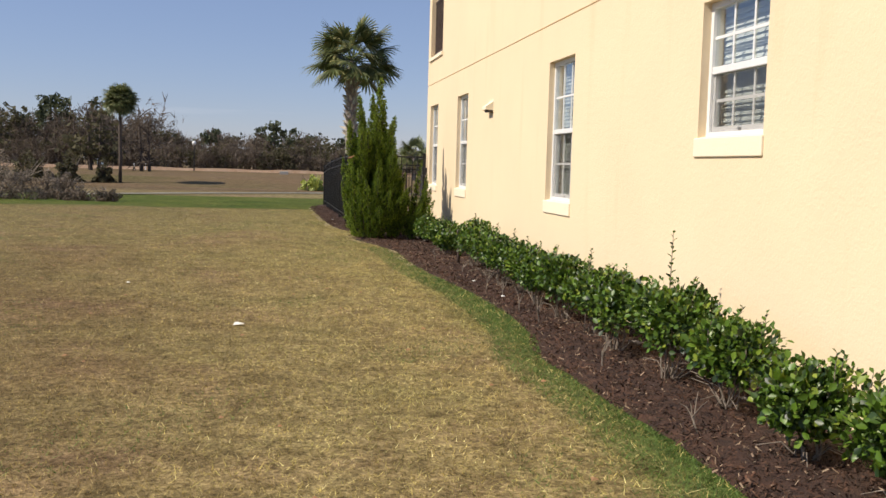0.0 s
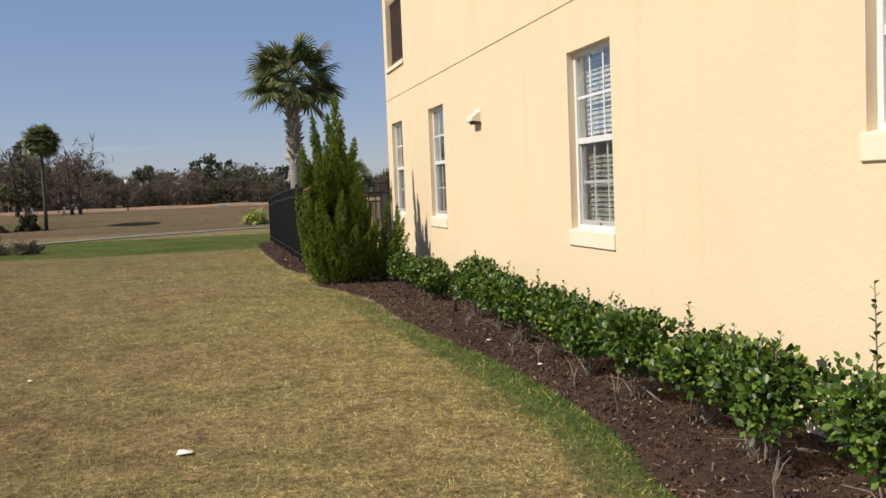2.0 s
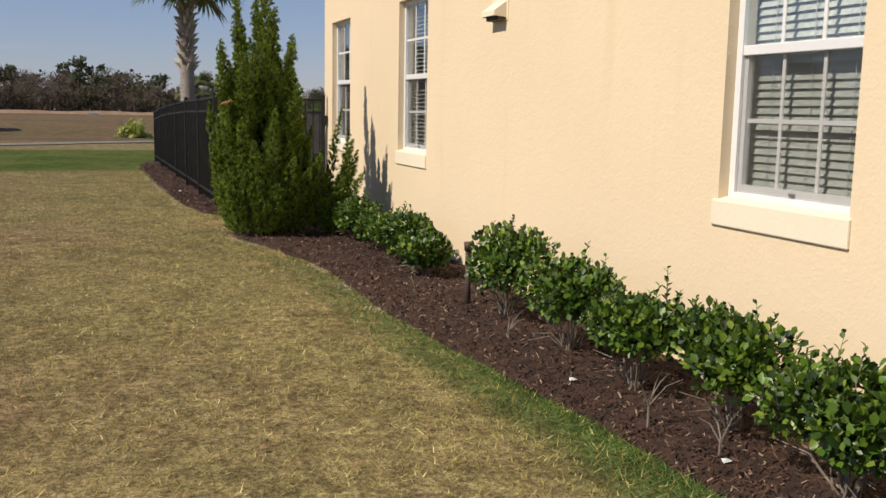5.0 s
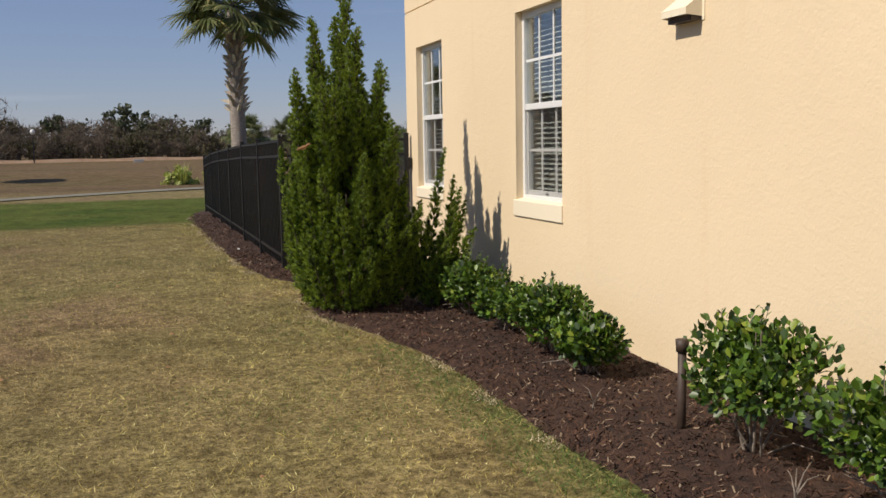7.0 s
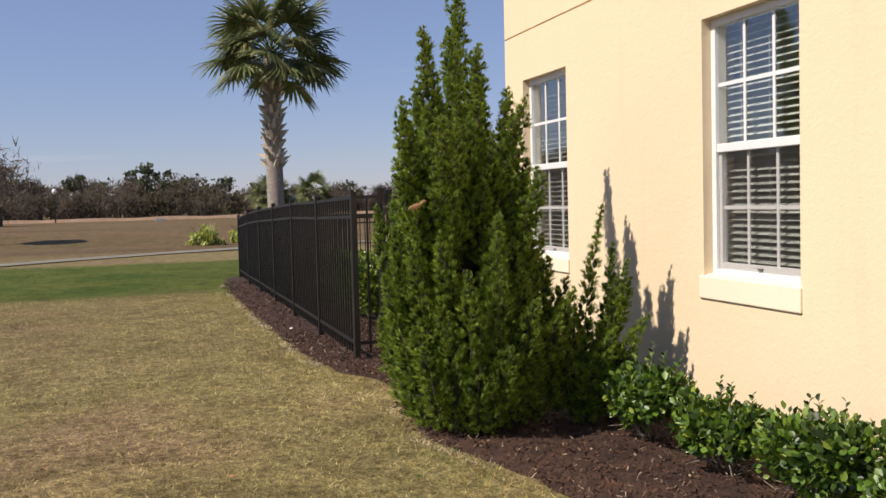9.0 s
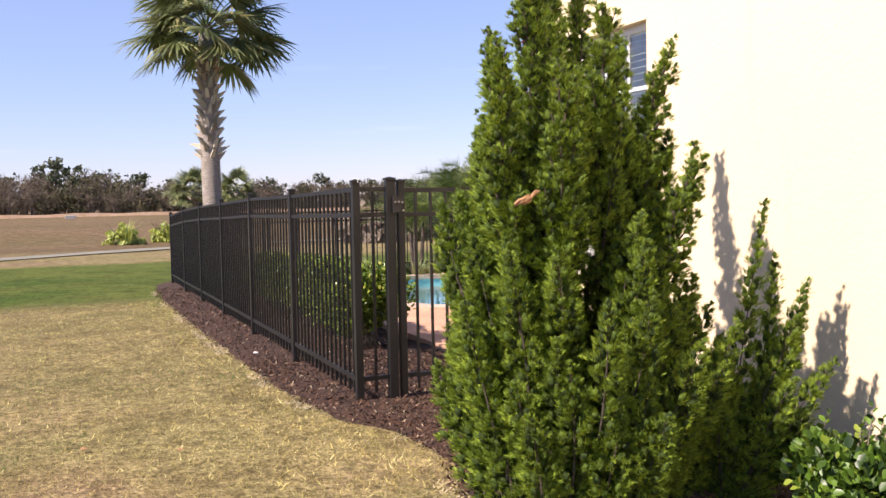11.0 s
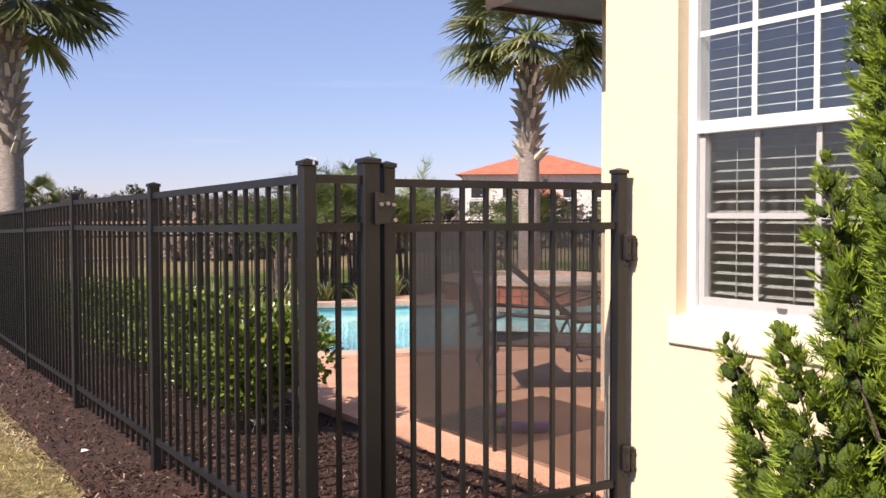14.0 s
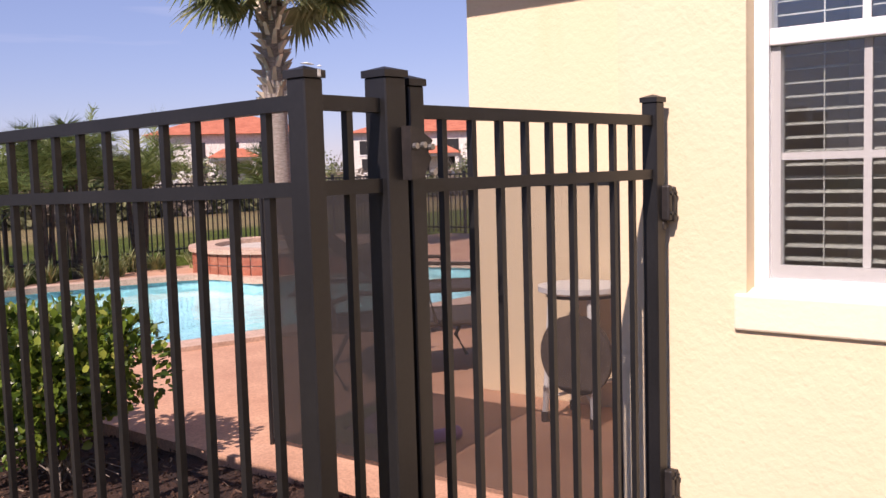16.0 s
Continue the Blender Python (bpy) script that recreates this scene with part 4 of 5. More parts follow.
def leaning_cypress():
    t = Cypress((2.24, 16.25, grade(2.3, 16.2) + 0.05), 8, "small leaning cypress close to the stucco wall")
    for b, e, rad in (((0, 0, 0.05), (0.15, -0.1, 1.34), 0.04), ((0.0, 0.0, 0.1), (0.22, -0.27, 1.0), 0.05), ((0.02, -0.05, 0.1), (0.3, -0.17, 0.88), 0.06), ((-0.02, 0, 0.1), (-0.08, -0.1, 0.74), 0.06),
                      ((0, 0, 0.05), (0.05, 0.1, 0.7), 0.06), ((0, -0.1, 0.05), (0.12, -0.3, 0.6), 0.06), ((-0.04, -0.05, 0.05), (-0.18, -0.2, 0.56), 0.07), ((0.08, 0, 0.1), (0.34, 0.05, 0.7), 0.05), ((-0.1, 0.05, 0.05), (-0.22, 0.1, 0.62), 0.06),
                      ((0.1, -0.1, 0.05), (0.34, -0.3, 0.66), 0.06), ((0, 0.05, 0.05), (-0.1, 0.15, 0.55), 0.07), ((0.0, -0.1, 0.0), (0.0, -0.26, 0.4), 0.07), ((0.1, -0.02, 0.3), (0.24, -0.05, 1.1), 0.035), ((0.1, 0.1, 0.05), (0.2, 0.2, 0.6), 0.06)):
        t.plume(b, e, rad)
    t.finish()


tall_cypress()
leaning_cypress()


def dry_clump():
    t = thing("dead_leaf", (1.17, 15.98, 1.55), "dry brown leaf caught in the cypress", "leaf")
    s = Soup()
    rng = random.Random(77)
    n = 9
    v = []
    for i in range(n):
        u = i / (n - 1)
        w = 0.016 * math.sin(3.14 * min(1, u * 0.9 + 0.08)) ** 0.7
        c = Vector((-0.055 + 0.11 * u, -0.008 * math.sin(u * 5), -0.022 + 0.045 * u + 0.004 * math.sin(u * 9)))
        for k in (-1, -0.35, 0.3, 1):
            v.append(c + Vector((0.1 * k * w, -0.7 * w * (1 - k * k) + rng.uniform(-0.004, 0.004), k * w + rng.uniform(-0.004, 0.004))))
    s.add(v, [(4 * i + k, 4 * i + k + 1, 4 * i + k + 5, 4 * i + k + 4) for i in range(n - 1) for k in range(3)])
    part("blade", s, DRY_LEAF, t)


dry_clump()


def fan_palm(at, height, radius, fronds, seed, label, trunk_r=0.18, boot_from=0.48, frond=1.15, trunk_mat=None, low=0.45):
    rng = random.Random(seed)
    t = thing("cabbage_palm", at, label, "palm tree")
    s = Soup()
    s.tube([(0, 0, -0.1), (0.01, 0, height * 0.3), (-0.01, 0.01, height * 0.65), (0, 0, height)], [trunk_r * 1.12, trunk_r, trunk_r * 0.97, trunk_r * 0.8], 14)
    part("trunk", s, trunk_mat or TRUNK, t, smooth=True)
    s = Soup()
    z, k = height * boot_from, 0
    while z < height - 0.4:
        a = k * 2.399
        c, d = math.cos(a), math.sin(a)
        r, out, up = trunk_r * 0.88, rng.uniform(0.1, 0.19), rng.uniform(0.12, 0.22)
        if z < height * (boot_from + 0.05):
            out *= 1.35
        w = 0.04
        side = Vector((-d, c, 0))
        p = Vector((c * r, d * r, z))
        o = Vector((c, d, 0))
        tip = p + o * out + Vector((0, 0, up))
        s.add([p - side * w, p + side * w, tip + side * 0.024, tip - side * 0.024, p - o * 0.03 + Vector((0, 0, 0.12)) - side * w * 0.6, p - o * 0.03 + Vector((0, 0, 0.12)) + side * w * 0.6],
              [(0, 1, 2, 3), (3, 2, 5, 4), (0, 3, 4), (1, 5, 2)])
        z += 0.026 * (4.3 / max(height, 3))
        k += 1
    part("boot_sheath", s, BOOT, t, "pale crossed leaf-base stubs")
    s = Soup()
    s.tube([(0, 0, height - 0.42), (0.01, 0, height - 0.2), (0, 0, height + 0.12)], [trunk_r * 0.93, trunk_r * 0.8, trunk_r * 0.45], 12)
    part("neck", s, BARK, t, "brown fibrous neck below the crown")
    leaf, stalk = Soup(), Soup()
    for k in range(fronds):
        a = k * 2.399 + rng.uniform(-0.25, 0.25)
        u = (k + 0.5) / fronds
        el = math.asin(max(-low, min(0.99, 0.97 - (0.85 + low) * u + rng.uniform(-0.1, 0.1))))
        d = Vector((math.cos(a) * math.cos(el), math.sin(a) * math.cos(el), math.sin(el)))
        ln = radius * rng.uniform(0.42, 0.62)
        b = Vector((0, 0, height + 0.06 * (1 - u)))
        tip = b + d * ln + Vector((0, 0, -0.1 * ln * math.cos(el)))
        stalk.tube([b, b.lerp(tip, 0.5) + Vector((0, 0, 0.05 * ln)), tip], [0.018, 0.013, 0.009], 5)
        d = (d - Vector((0, 0, 0.25 * math.cos(el)))).normalized()
        side = d.cross(Vector((0, 0, 1)))
        side = side.normalized() if side.length > 0.1 else Vector((1, 0, 0))
        twist = rng.uniform(-0.5, 0.5)
        nrm = side.cross(d).normalized()
        side, nrm = side * math.cos(twist) + nrm * math.sin(twist), nrm * math.cos(twist) - side * math.sin(twist)
        n = 42
        for i in range(n):
            th = radians(-118 + 236 * i / (n - 1))
            q = (d * math.cos(th) + side * math.sin(th)).normalized()
            q = (q - nrm * 0.3 * abs(math.sin(th)) + nrm * 0.1 * (i % 2)).normalized()
            L = radius * frond * 0.43 * (1 - 0.22 * abs(th) / 2.1) * rng.uniform(0.88, 1.1)
            w = q.cross(nrm).normalized() * L * 0.042
            p1, p2 = tip + q * L * 0.3, tip + q * L * 0.68 + Vector((0, 0, -L * 0.05))
            droop = Vector((0, 0, -L * rng.uniform(0.08, 0.26)))
            leaf.add([tip, p1 + w, p1 - w, p2 + w * 0.8, p2 - w * 0.8, tip + q * L * 0.95 + droop], [(0, 1, 2), (1, 3, 4, 2), (3, 5, 4)])
    part("crown_core", stalk, FROND_LEAF, t)
    part("crown", leaf, PALM_LEAF, t, "spiky green fan leaves")
    return t


fan_palm((2.33, 31.3, 0.1), 4.66, 1.72, 38, 1, "cabbage palm with pale booted trunk behind the fence")
fan_palm((9.9, 28.6, 0.1), 4.28, 1.64, 32, 2, "cabbage palm with brown booted trunk by the pool", boot_from=0.52)
fan_palm((-8.35, 54.0, grade(-8.35, 54)), 4.45, 1.06, 90, 3, "slim cabbage palm far out on the turf", trunk_r=0.085, boot_from=0.92, trunk_mat=BARK, low=0.85)
for i, (x, y, h) in enumerate(((8.0, 78, 2.3), (12.0, 84, 2.3))):
    fan_palm((x, y, 0), h, 2.0, 30, 30 + i, "stout low cabbage palm out in the field", trunk_r=0.2, boot_from=0.3)


def feather_palm(at, height, fronds, seed, label="slender feather-leaved palm beside the pool", reach=1.1):
    rng = random.Random(seed)
    t = thing("feather_palm", at, label, "palm tree", "pool planting")
    s = Soup()
    for k in range(3):
        a = k * 2.1
        s.tube([(0.07 * math.cos(a), 0.07 * math.sin(a), -0.05), (0.15 * math.cos(a), 0.15 * math.sin(a), height * 0.45)], [0.045, 0.03], 7)
    part("trunk", s, BARK, t)
    lf = Soup()
    for k in range(fronds):
        a, c = k * 2.399, k % 3
        b = Vector((0.15 * math.cos(c * 2.1), 0.15 * math.sin(c * 2.1), height * rng.uniform(0.35, 0.5)))
        el = radians(rng.uniform(38, 70) if k else 80)
        d = Vector((math.cos(a) * math.cos(el), math.sin(a) * math.cos(el), math.sin(el)))
        L = reach * rng.uniform(0.85, 1.25)
        pts = [b + d * L * u + Vector((0, 0, -(0.25 if k == 0 else 0.5) * L * u * u)) for u in np.linspace(0, 1, 7)]
        lf.tube(pts, [0.008, 0.007, 0.006, 0.005, 0.004, 0.003, 0.002], 4)
        side = d.cross(Vector((0, 0, 1))).normalized()
        for i in range(34):
            u = 0.15 + 0.85 * i / 34
            p = b + d * L * u + Vector((0, 0, -(0.25 if k == 0 else 0.5) * L * u * u))
            for sg in (-1, 1):
                q = (side * sg * rng.uniform(0.5, 1.0) + d * rng.uniform(0.4, 0.9) + Vector((0, 0, rng.uniform(-0.5, 0.45)))).normalized()
                ln = L * 0.26 * (1 - 0.8 * abs(u - 0.5)) * rng.uniform(0.8, 1.1)
                w = d * 0.01
                lf.add([p - w, p + w, p + q * ln], [(0, 1, 2)])
    part("crown", lf, FROND_LEAF, t)


for i, (x, y, h) in enumerate(((5.7, 29.3, 2.2), (6.6, 29.5, 3.0), (7.2, 29.7, 3.1), (8.1, 29.6, 2.6), (10.8, 29.7, 2.4))):
    feather_palm((x, y, 0.12), h, 36, 50 + i, reach=1.25)


def strap_clump(at, seed, size=0.4, label="clump of striped strap leaves edging the pool", group="pool planting", mat=None):
    rng = random.Random(seed)
    t = thing("strap_leaf_plant", at, label, "plant", group)
    s = Soup()
    for k in range(60):
        a, o = rng.uniform(0, 6.28), rng.uniform(0.2, 0.9)
        L = size * rng.uniform(0.7, 1.2)
        d = Vector((math.cos(a) * o, math.sin(a) * o, 1)).normalized()
        w = Vector((-math.sin(a), math.cos(a), 0)) * 0.011 * max(1.0, size / 0.5)
        b = Vector((rng.uniform(-0.08, 0.08), rng.uniform(-0.08, 0.08), -0.02))
        m = b + d * L * 0.6
        e = b + d * L + Vector((math.cos(a), math.sin(a), -1.2)) * L * 0.25 * o
        s.add([b - w, b + w, m + w, m - w, e], [(0, 1, 2, 3), (3, 2, 4)])
    part("tuft", s, mat or STRAP, t)


AGAVE = leafy("agave_leaf", (0.22, 0.28, 0.05), (0.5, 0.55, 0.14), 0.5, 0.3)
STRAP = leafy("strap_leaf", (0.09, 0.14, 0.04), (0.36, 0.38, 0.18), 0.5, 0.25)
for i in range(22):
    x = 4.2 + 0.42 * i
    strap_clump((x, 28.75 + 0.25 * math.sin(i * 1.7) + (0.2 if x > 7 else 0), 0.16), 70 + i, 0.42)
for i, (y, r) in enumerate(((21.6, 0.4), (22.4, 0.5), (23.3, 0.5), (24.2, 0.5), (25.1, 0.5), (26.0, 0.5))):
    shrub("viburnum_shrub", (2.3 + 0.01 * i, y, grade(2.4, y) + 0.05), 0.43, r, 0.05, 0.78 - 0.01 * i, 7200, 90 + i, "bushy green viburnum shrub inside the pool fence", group="hedge inside the fence", mat=SUNLIT_LEAF)


# ---- pool area ----
POOL_RING = [(0.02 + 0.955 * x, 0.77 + 0.955 * y) for x, y in [(3.95, 24.5), (4.4, 24.1), (5.4, 23.85), (6.6, 23.6), (8.0, 23.5), (9.4, 23.8), (10.3, 24.6), (10.5, 26.0), (9.6, 26.8), (8.05, 26.9), (8.0, 28.0), (7.0, 28.55), (5.9, 28.85), (4.9, 28.6), (4.2, 27.4), (3.85, 25.8)]]


def smooth_ring(ring, n=6):
    out = []
    k = len(ring)
    for i in range(k):
        p0, p1, p2, p3 = (Vector(ring[(i + j - 1) % k]) for j in range(4))
        for s in range(n):
            t = s / n
            out.append(0.5 * (2 * p1 + (p2 - p0) * t + (2 * p0 - 5 * p1 + 4 * p2 - p3) * t * t + (3 * p1 - p0 - 3 * p2 + p3) * t ** 3))
    return out


DECK_Z = 0.19


def pool():
    ring = smooth_ring(POOL_RING)
    bm = bmesh.new()
    outer = [(3.1, 19.2), (3.1, 19.4), (2.86, 20.8), (2.88, 23.0), (3.0, 28.6), (4.5, 28.9), (15.0, 29.5), (15.0, 19.2)]
    vo = [bm.verts.new((x, y, DECK_Z)) for x, y in outer]
    vi = [bm.verts.new((p.x, p.y, DECK_Z)) for p in ring]
    eo = [bm.edges.new((vo[i], vo[(i + 1) % len(vo)])) for i in range(len(vo))]
    ei = [bm.edges.new((vi[i], vi[(i + 1) % len(vi)])) for i in range(len(vi))]
    bmesh.ops.triangle_fill(bm, use_beauty=True, edges=eo + ei)
    low = [bm.verts.new((x, y, -0.3)) for x, y in outer]
    for i in range(len(vo)):
        j = (i + 1) % len(vo)
        bm.faces.new((vo[i], vo[j], low[j], low[i]))
    bmesh.ops.recalc_face_normals(bm, faces=bm.faces[:])
    tagged(part("pool_deck", bm, DECK), "salmon textured concrete pool deck", "patio", kind="structure")
    c = sum((Vector((p.x, p.y)) for p in ring), Vector((0, 0))) / len(ring)
    s = Soup()
    n = len(ring)
    v, f = [], []
    for z, g in ((DECK_Z - 0.001, 1.0), (-1.2, 0.98)):
        v += [(c.x + (p.x - c.x) * g, c.y + (p.y - c.y) * g, z) for p in ring]
    v.append((c.x, c.y, -1.25))
    f += [(i, (i + 1) % n, n + (i + 1) % n, n + i) for i in range(n)] + [(n + i, n + (i + 1) % n, 2 * n) for i in range(n)]
    s.add(v, f)
    tagged(part("pool_basin", s, POOL, smooth=True), "pale blue plastered pool basin", "pool", kind="structure")
    s = Soup()
    s.add([(p.x, p.y, 0.09) for p in ring] + [(c.x, c.y, 0.09)], [(i, (i + 1) % n, n) for i in range(n)])
    w = part("water", s, WATER)
    w.visible_shadow = False
    tagged(w, "clear turquoise pool water", "water", kind="structure")
    t = thing("pool_coping", (0, 0, 0), "rounded tan coping stones round the pool", "coping", kind="structure")
    for i in range(0, n, 3):
        q = [ring[(i + k) % n] for k in range(4)]
        s = Soup()
        top, inn, lo = [], [], []
        for k, p in enumerate(q):
            u = 0.02 if k == 0 else 0.98 if k == 3 else k / 3
            o = (Vector((p.x, p.y)) - c).normalized() * 0.28
            top.append((p.x + o.x, p.y + o.y))
            inn.append((p.x - o.x * 0.12, p.y - o.y * 0.12))
        v = [(x, y, DECK_Z + 0.035) for x, y in top] + [(x, y, DECK_Z + 0.04) for x, y in inn] + [(x, y, DECK_Z - 0.03) for x, y in inn] + [(x, y, DECK_Z - 0.01) for x, y in top]
        f = []
        for k in range(3):
            f += [(k, k + 1, 4 + k + 1, 4 + k), (4 + k, 5 + k, 9 + k, 8 + k), (12 + k, 13 + k, 1 + k, k)]
        f += [(0, 4, 8, 12), (3, 15, 11, 7)]
        s.add(v, f)
        part("coping_stone", s, COPING, t)


def spa():
    t = thing("raised_spa", (9.0, 27.4, DECK_Z), "raised spa with a band of terracotta tiles", "spa")
    r, h, n = 1.3, 0.3, 40
    s = Soup()
    s.tube([(0, 0, -0.2), (0, 0, h)], r, n)
    part("core", s, GROUT, t)
    s = Soup()
    ring = lambda q, z: [(q * math.cos(6.2832 * k / n), q * math.sin(6.2832 * k / n), z) for k in range(n)]
    v = ring(r + 0.06, h) + ring(r + 0.06, h + 0.06) + ring(r - 0.28, h + 0.06) + ring(r - 0.28, h)
    s.add(v, [(a * n + k, a * n + (k + 1) % n, ((a + 1) % 4) * n + (k + 1) % n, ((a + 1) % 4) * n + k) for a in range(4) for k in range(n)])
    part("rim", s, COPING, t, "tan stone rim")
    tile = Soup()
    tile.box((-0.075, 0, -0.07), (0.075, 0.014, 0.07))
    me = tile.mesh("tile")
    me.materials.append(SPA_TILE)
    m = 50
    for row in range(2):
        for k in range(m):
            a = 6.2832 * k / m
            ob = part("tile", me, SPA_TILE, t)
            ob.location = ((r + 0.002) * math.cos(a), (r + 0.002) * math.sin(a), 0.075 + 0.152 * row)
            ob.rotation_euler = (0, 0, a - math.pi / 2)


pool()
spa()


def screen_fence():
    t = thing("mesh_pool_fence", (3.11, 19.22, DECK_Z), "dark see-through mesh child-safety fence on the deck", "fence")
    h = 1.24
    ends = [0.0, 0.99, 1.88]
    for y in ends:
        s = Soup()
        s.tube([(0, y, -0.02), (0, y, h)], 0.012, 8)
        part("pole", s, BLACK, t)
    for a, b in zip(ends, ends[1:]):
        s = Soup()
        s.box((-0.002, a + 0.013, 0.03), (0.002, b - 0.013, h - 0.02))
        # the far panel has the higher cover of the two
        part("mesh_panel", s, MESH if a else THIN_MESH, t, "denser black mesh" if a else "sheer black mesh")
        boxed("hem", (-0.004, a + 0.013, h - 0.02), (0.004, b - 0.013, h), BLACK, t)


def lounger(at, turn, back):
    t = thing("sun_lounger", at, "dark brown sling sun lounger on the pool deck", "lounger", "loungers")
    t.rotation_euler = (0, 0, radians(turn))
    s = Soup()
    for y in (-0.32, 0.32):
        s.tube([(-0.95, y, 0.33), (0.35, y, 0.36)], 0.018, 8)
        s.tube([(0.3, y, 0.36), (0.3 + 0.9 * math.cos(radians(back)), y, 0.36 + 0.9 * math.sin(radians(back)))], 0.018, 8)
    s.tube([(-0.95, -0.32, 0.33), (-0.95, 0.32, 0.33)], 0.018, 8)
    part("frame", s, SOFFIT, t)
    for x in (-0.8, 0.25):
        for y in (-0.33, 0.33):
            s = Soup()
            s.tube([(x, y, 0.34), (x + 0.1, y, 0.15), (x + 0.02, y, 0.0)], 0.015, 8)
            part("leg", s, SOFFIT, t)
    for y in (-0.36, 0.36):
        s = Soup()
        s.tube([(-0.3, y, 0.36), (-0.25, y, 0.55), (0.2, y, 0.58), (0.45, y, 0.5)], 0.016, 8)
        part("armrest", s, SOFFIT, t)
    s = Soup()
    s.box((-0.93, -0.3, 0.335), (0.3, 0.3, 0.35))
    part("seat_sling", s, SLING, t)
    m = Matrix.Translation((0.3, 0, 0.36)) @ Matrix.Rotation(radians(-back), 4, "Y")
    s = Soup()
    s.box((0, -0.3, -0.008), (0.9, 0.3, 0.008), m)
    part("back_sling", s, SLING, t)


SLING = varied("brown_sling", (0.05, 0.035, 0.028), (0.09, 0.065, 0.05), 0.85, 10, 200)
GREEN_FOAM = varied("green_foam", (0.2, 0.42, 0.06), (0.28, 0.5, 0.1), 0.6, 10, 80)
PURPLE_FOAM = varied("purple_foam", (0.22, 0.1, 0.38), (0.3, 0.16, 0.48), 0.6, 10, 80)


def noodle(at, mat, r, a0, a1, label):
    t = thing("pool_noodle", at, label, "pool toy", "pool noodles")
    s = Soup()
    s.tube([(r * math.cos(radians(a)), r * 0.8 * math.sin(radians(a)), 0.035) for a in np.linspace(a0, a1, 16)], 0.033, 10)
    part("foam", s, mat, t, smooth=True)


def round_cart():
    t = thing("folding_table", (4.3, 20.08, DECK_Z), "small pale folding table with dark round panel", "table")
    s = Soup()
    s.tube([(0, 0, 0.655), (0, 0, 0.665), (0, 0, 0.69)], [0.2, 0.22, 0.22], 28)
    part("tabletop", s, VINYL, t)
    s = Soup()
    s.tube([(0, 0, 0.635), (0, 0, 0.654)], 0.18, 24)
    part("rim", s, SLING, t)
    for x, y in ((-0.14, -0.14), (0.14, -0.14), (-0.14, 0.14), (0.14, 0.14)):
        s = Soup()
        s.tube([(x * 0.8, y * 0.8, 0.64), (x, y, 0.05)], 0.016, 8)
        leg = part("leg", s, VINYL, t)
        s = Soup()
        s.tube([(x, y, 0.0), (x, y, 0.05)], 0.022, 8)
        part("foot", s, SLING, leg)
    s = Soup()
    s.tube([(-0.16, -0.05, 0.36), (-0.135, -0.05, 0.36)], 0.2, 28)
    part("round_panel", s, SLING, t, "dark round panel")
    s = Soup()
    s.tube([(-0.13, -0.13, 0.12), (0.13, 0.13, 0.2)], 0.01, 6)
    s.tube([(-0.13, 0.13, 0.12), (0.13, -0.13, 0.2)], 0.01, 6)
    part("brace", s, VINYL, t)


screen_fence()
lounger((4.5, 21.72, DECK_Z), 150, 74)
lounger((6.0, 22.5, DECK_Z), 150, 40)
noodle((3.62, 20.75, DECK_Z), GREEN_FOAM, 0.33, 60, 230, "lime green foam pool noodle on the deck")
noodle((3.72, 20.65, DECK_Z), PURPLE_FOAM, 0.32, 90, 260, "purple foam pool noodle on the deck")
round_cart()
fence_run(FENCE_X + 0.06, FENCE_Y1 + 0.02, 15.0, 31.0, 8, top0=1.4, top1=1.42, label="black aluminium fence behind the pool planting", skip_first=True)
fence_run(15.0, 30.8, 15.3, 20.0, 6, top0=1.42, top1=1.42, label="black aluminium fence along the far deck edge", skip_first=True)


# ---- lawn bits ----
def stub_pipe():
    t = thing("irrigation_riser", (2.34, 12.42, grade(2.3, 12.4)), "short dark brown irrigation riser in the mulch", "pipe")
    s = Soup()
    s.tube([(0, 0, -0.05), (0, 0, 0.44)], 0.022, 10)
    part("pipe", s, SOFFIT, t, smooth=True)
    s = Soup()
    s.tube([(0, 0, 0.44), (0, 0, 0.5)], [0.03, 0.034], 10)
    part("cap", s, SOFFIT, t, smooth=True)


stub_pipe()


def dead_twig(x, y, h, seed):
    rng = random.Random(seed)
    t = thing("dead_twig", (x, y, grade(x, y) + 0.03), "pale bare forked twig standing in the mulch", "twig", "dead twigs")
    s = Soup()
    m = Vector((rng.uniform(-0.05, 0.05), rng.uniform(-0.05, 0.05), h * 0.5))
    s.tube([(0, 0, -0.02), m], [0.006, 0.005], 5)
    for _ in range(4):
        e = m + Vector((rng.uniform(-0.12, 0.12), rng.uniform(-0.12, 0.12), h * rng.uniform(0.2, 0.55)))
        s.tube([m * rng.uniform(0.7, 1.0), m.lerp(e, 0.5) + Vector((0.01, 0.01, 0.01)), e], [0.004, 0.003, 0.0015], 4)
    part("fork", s, TWIG, t)


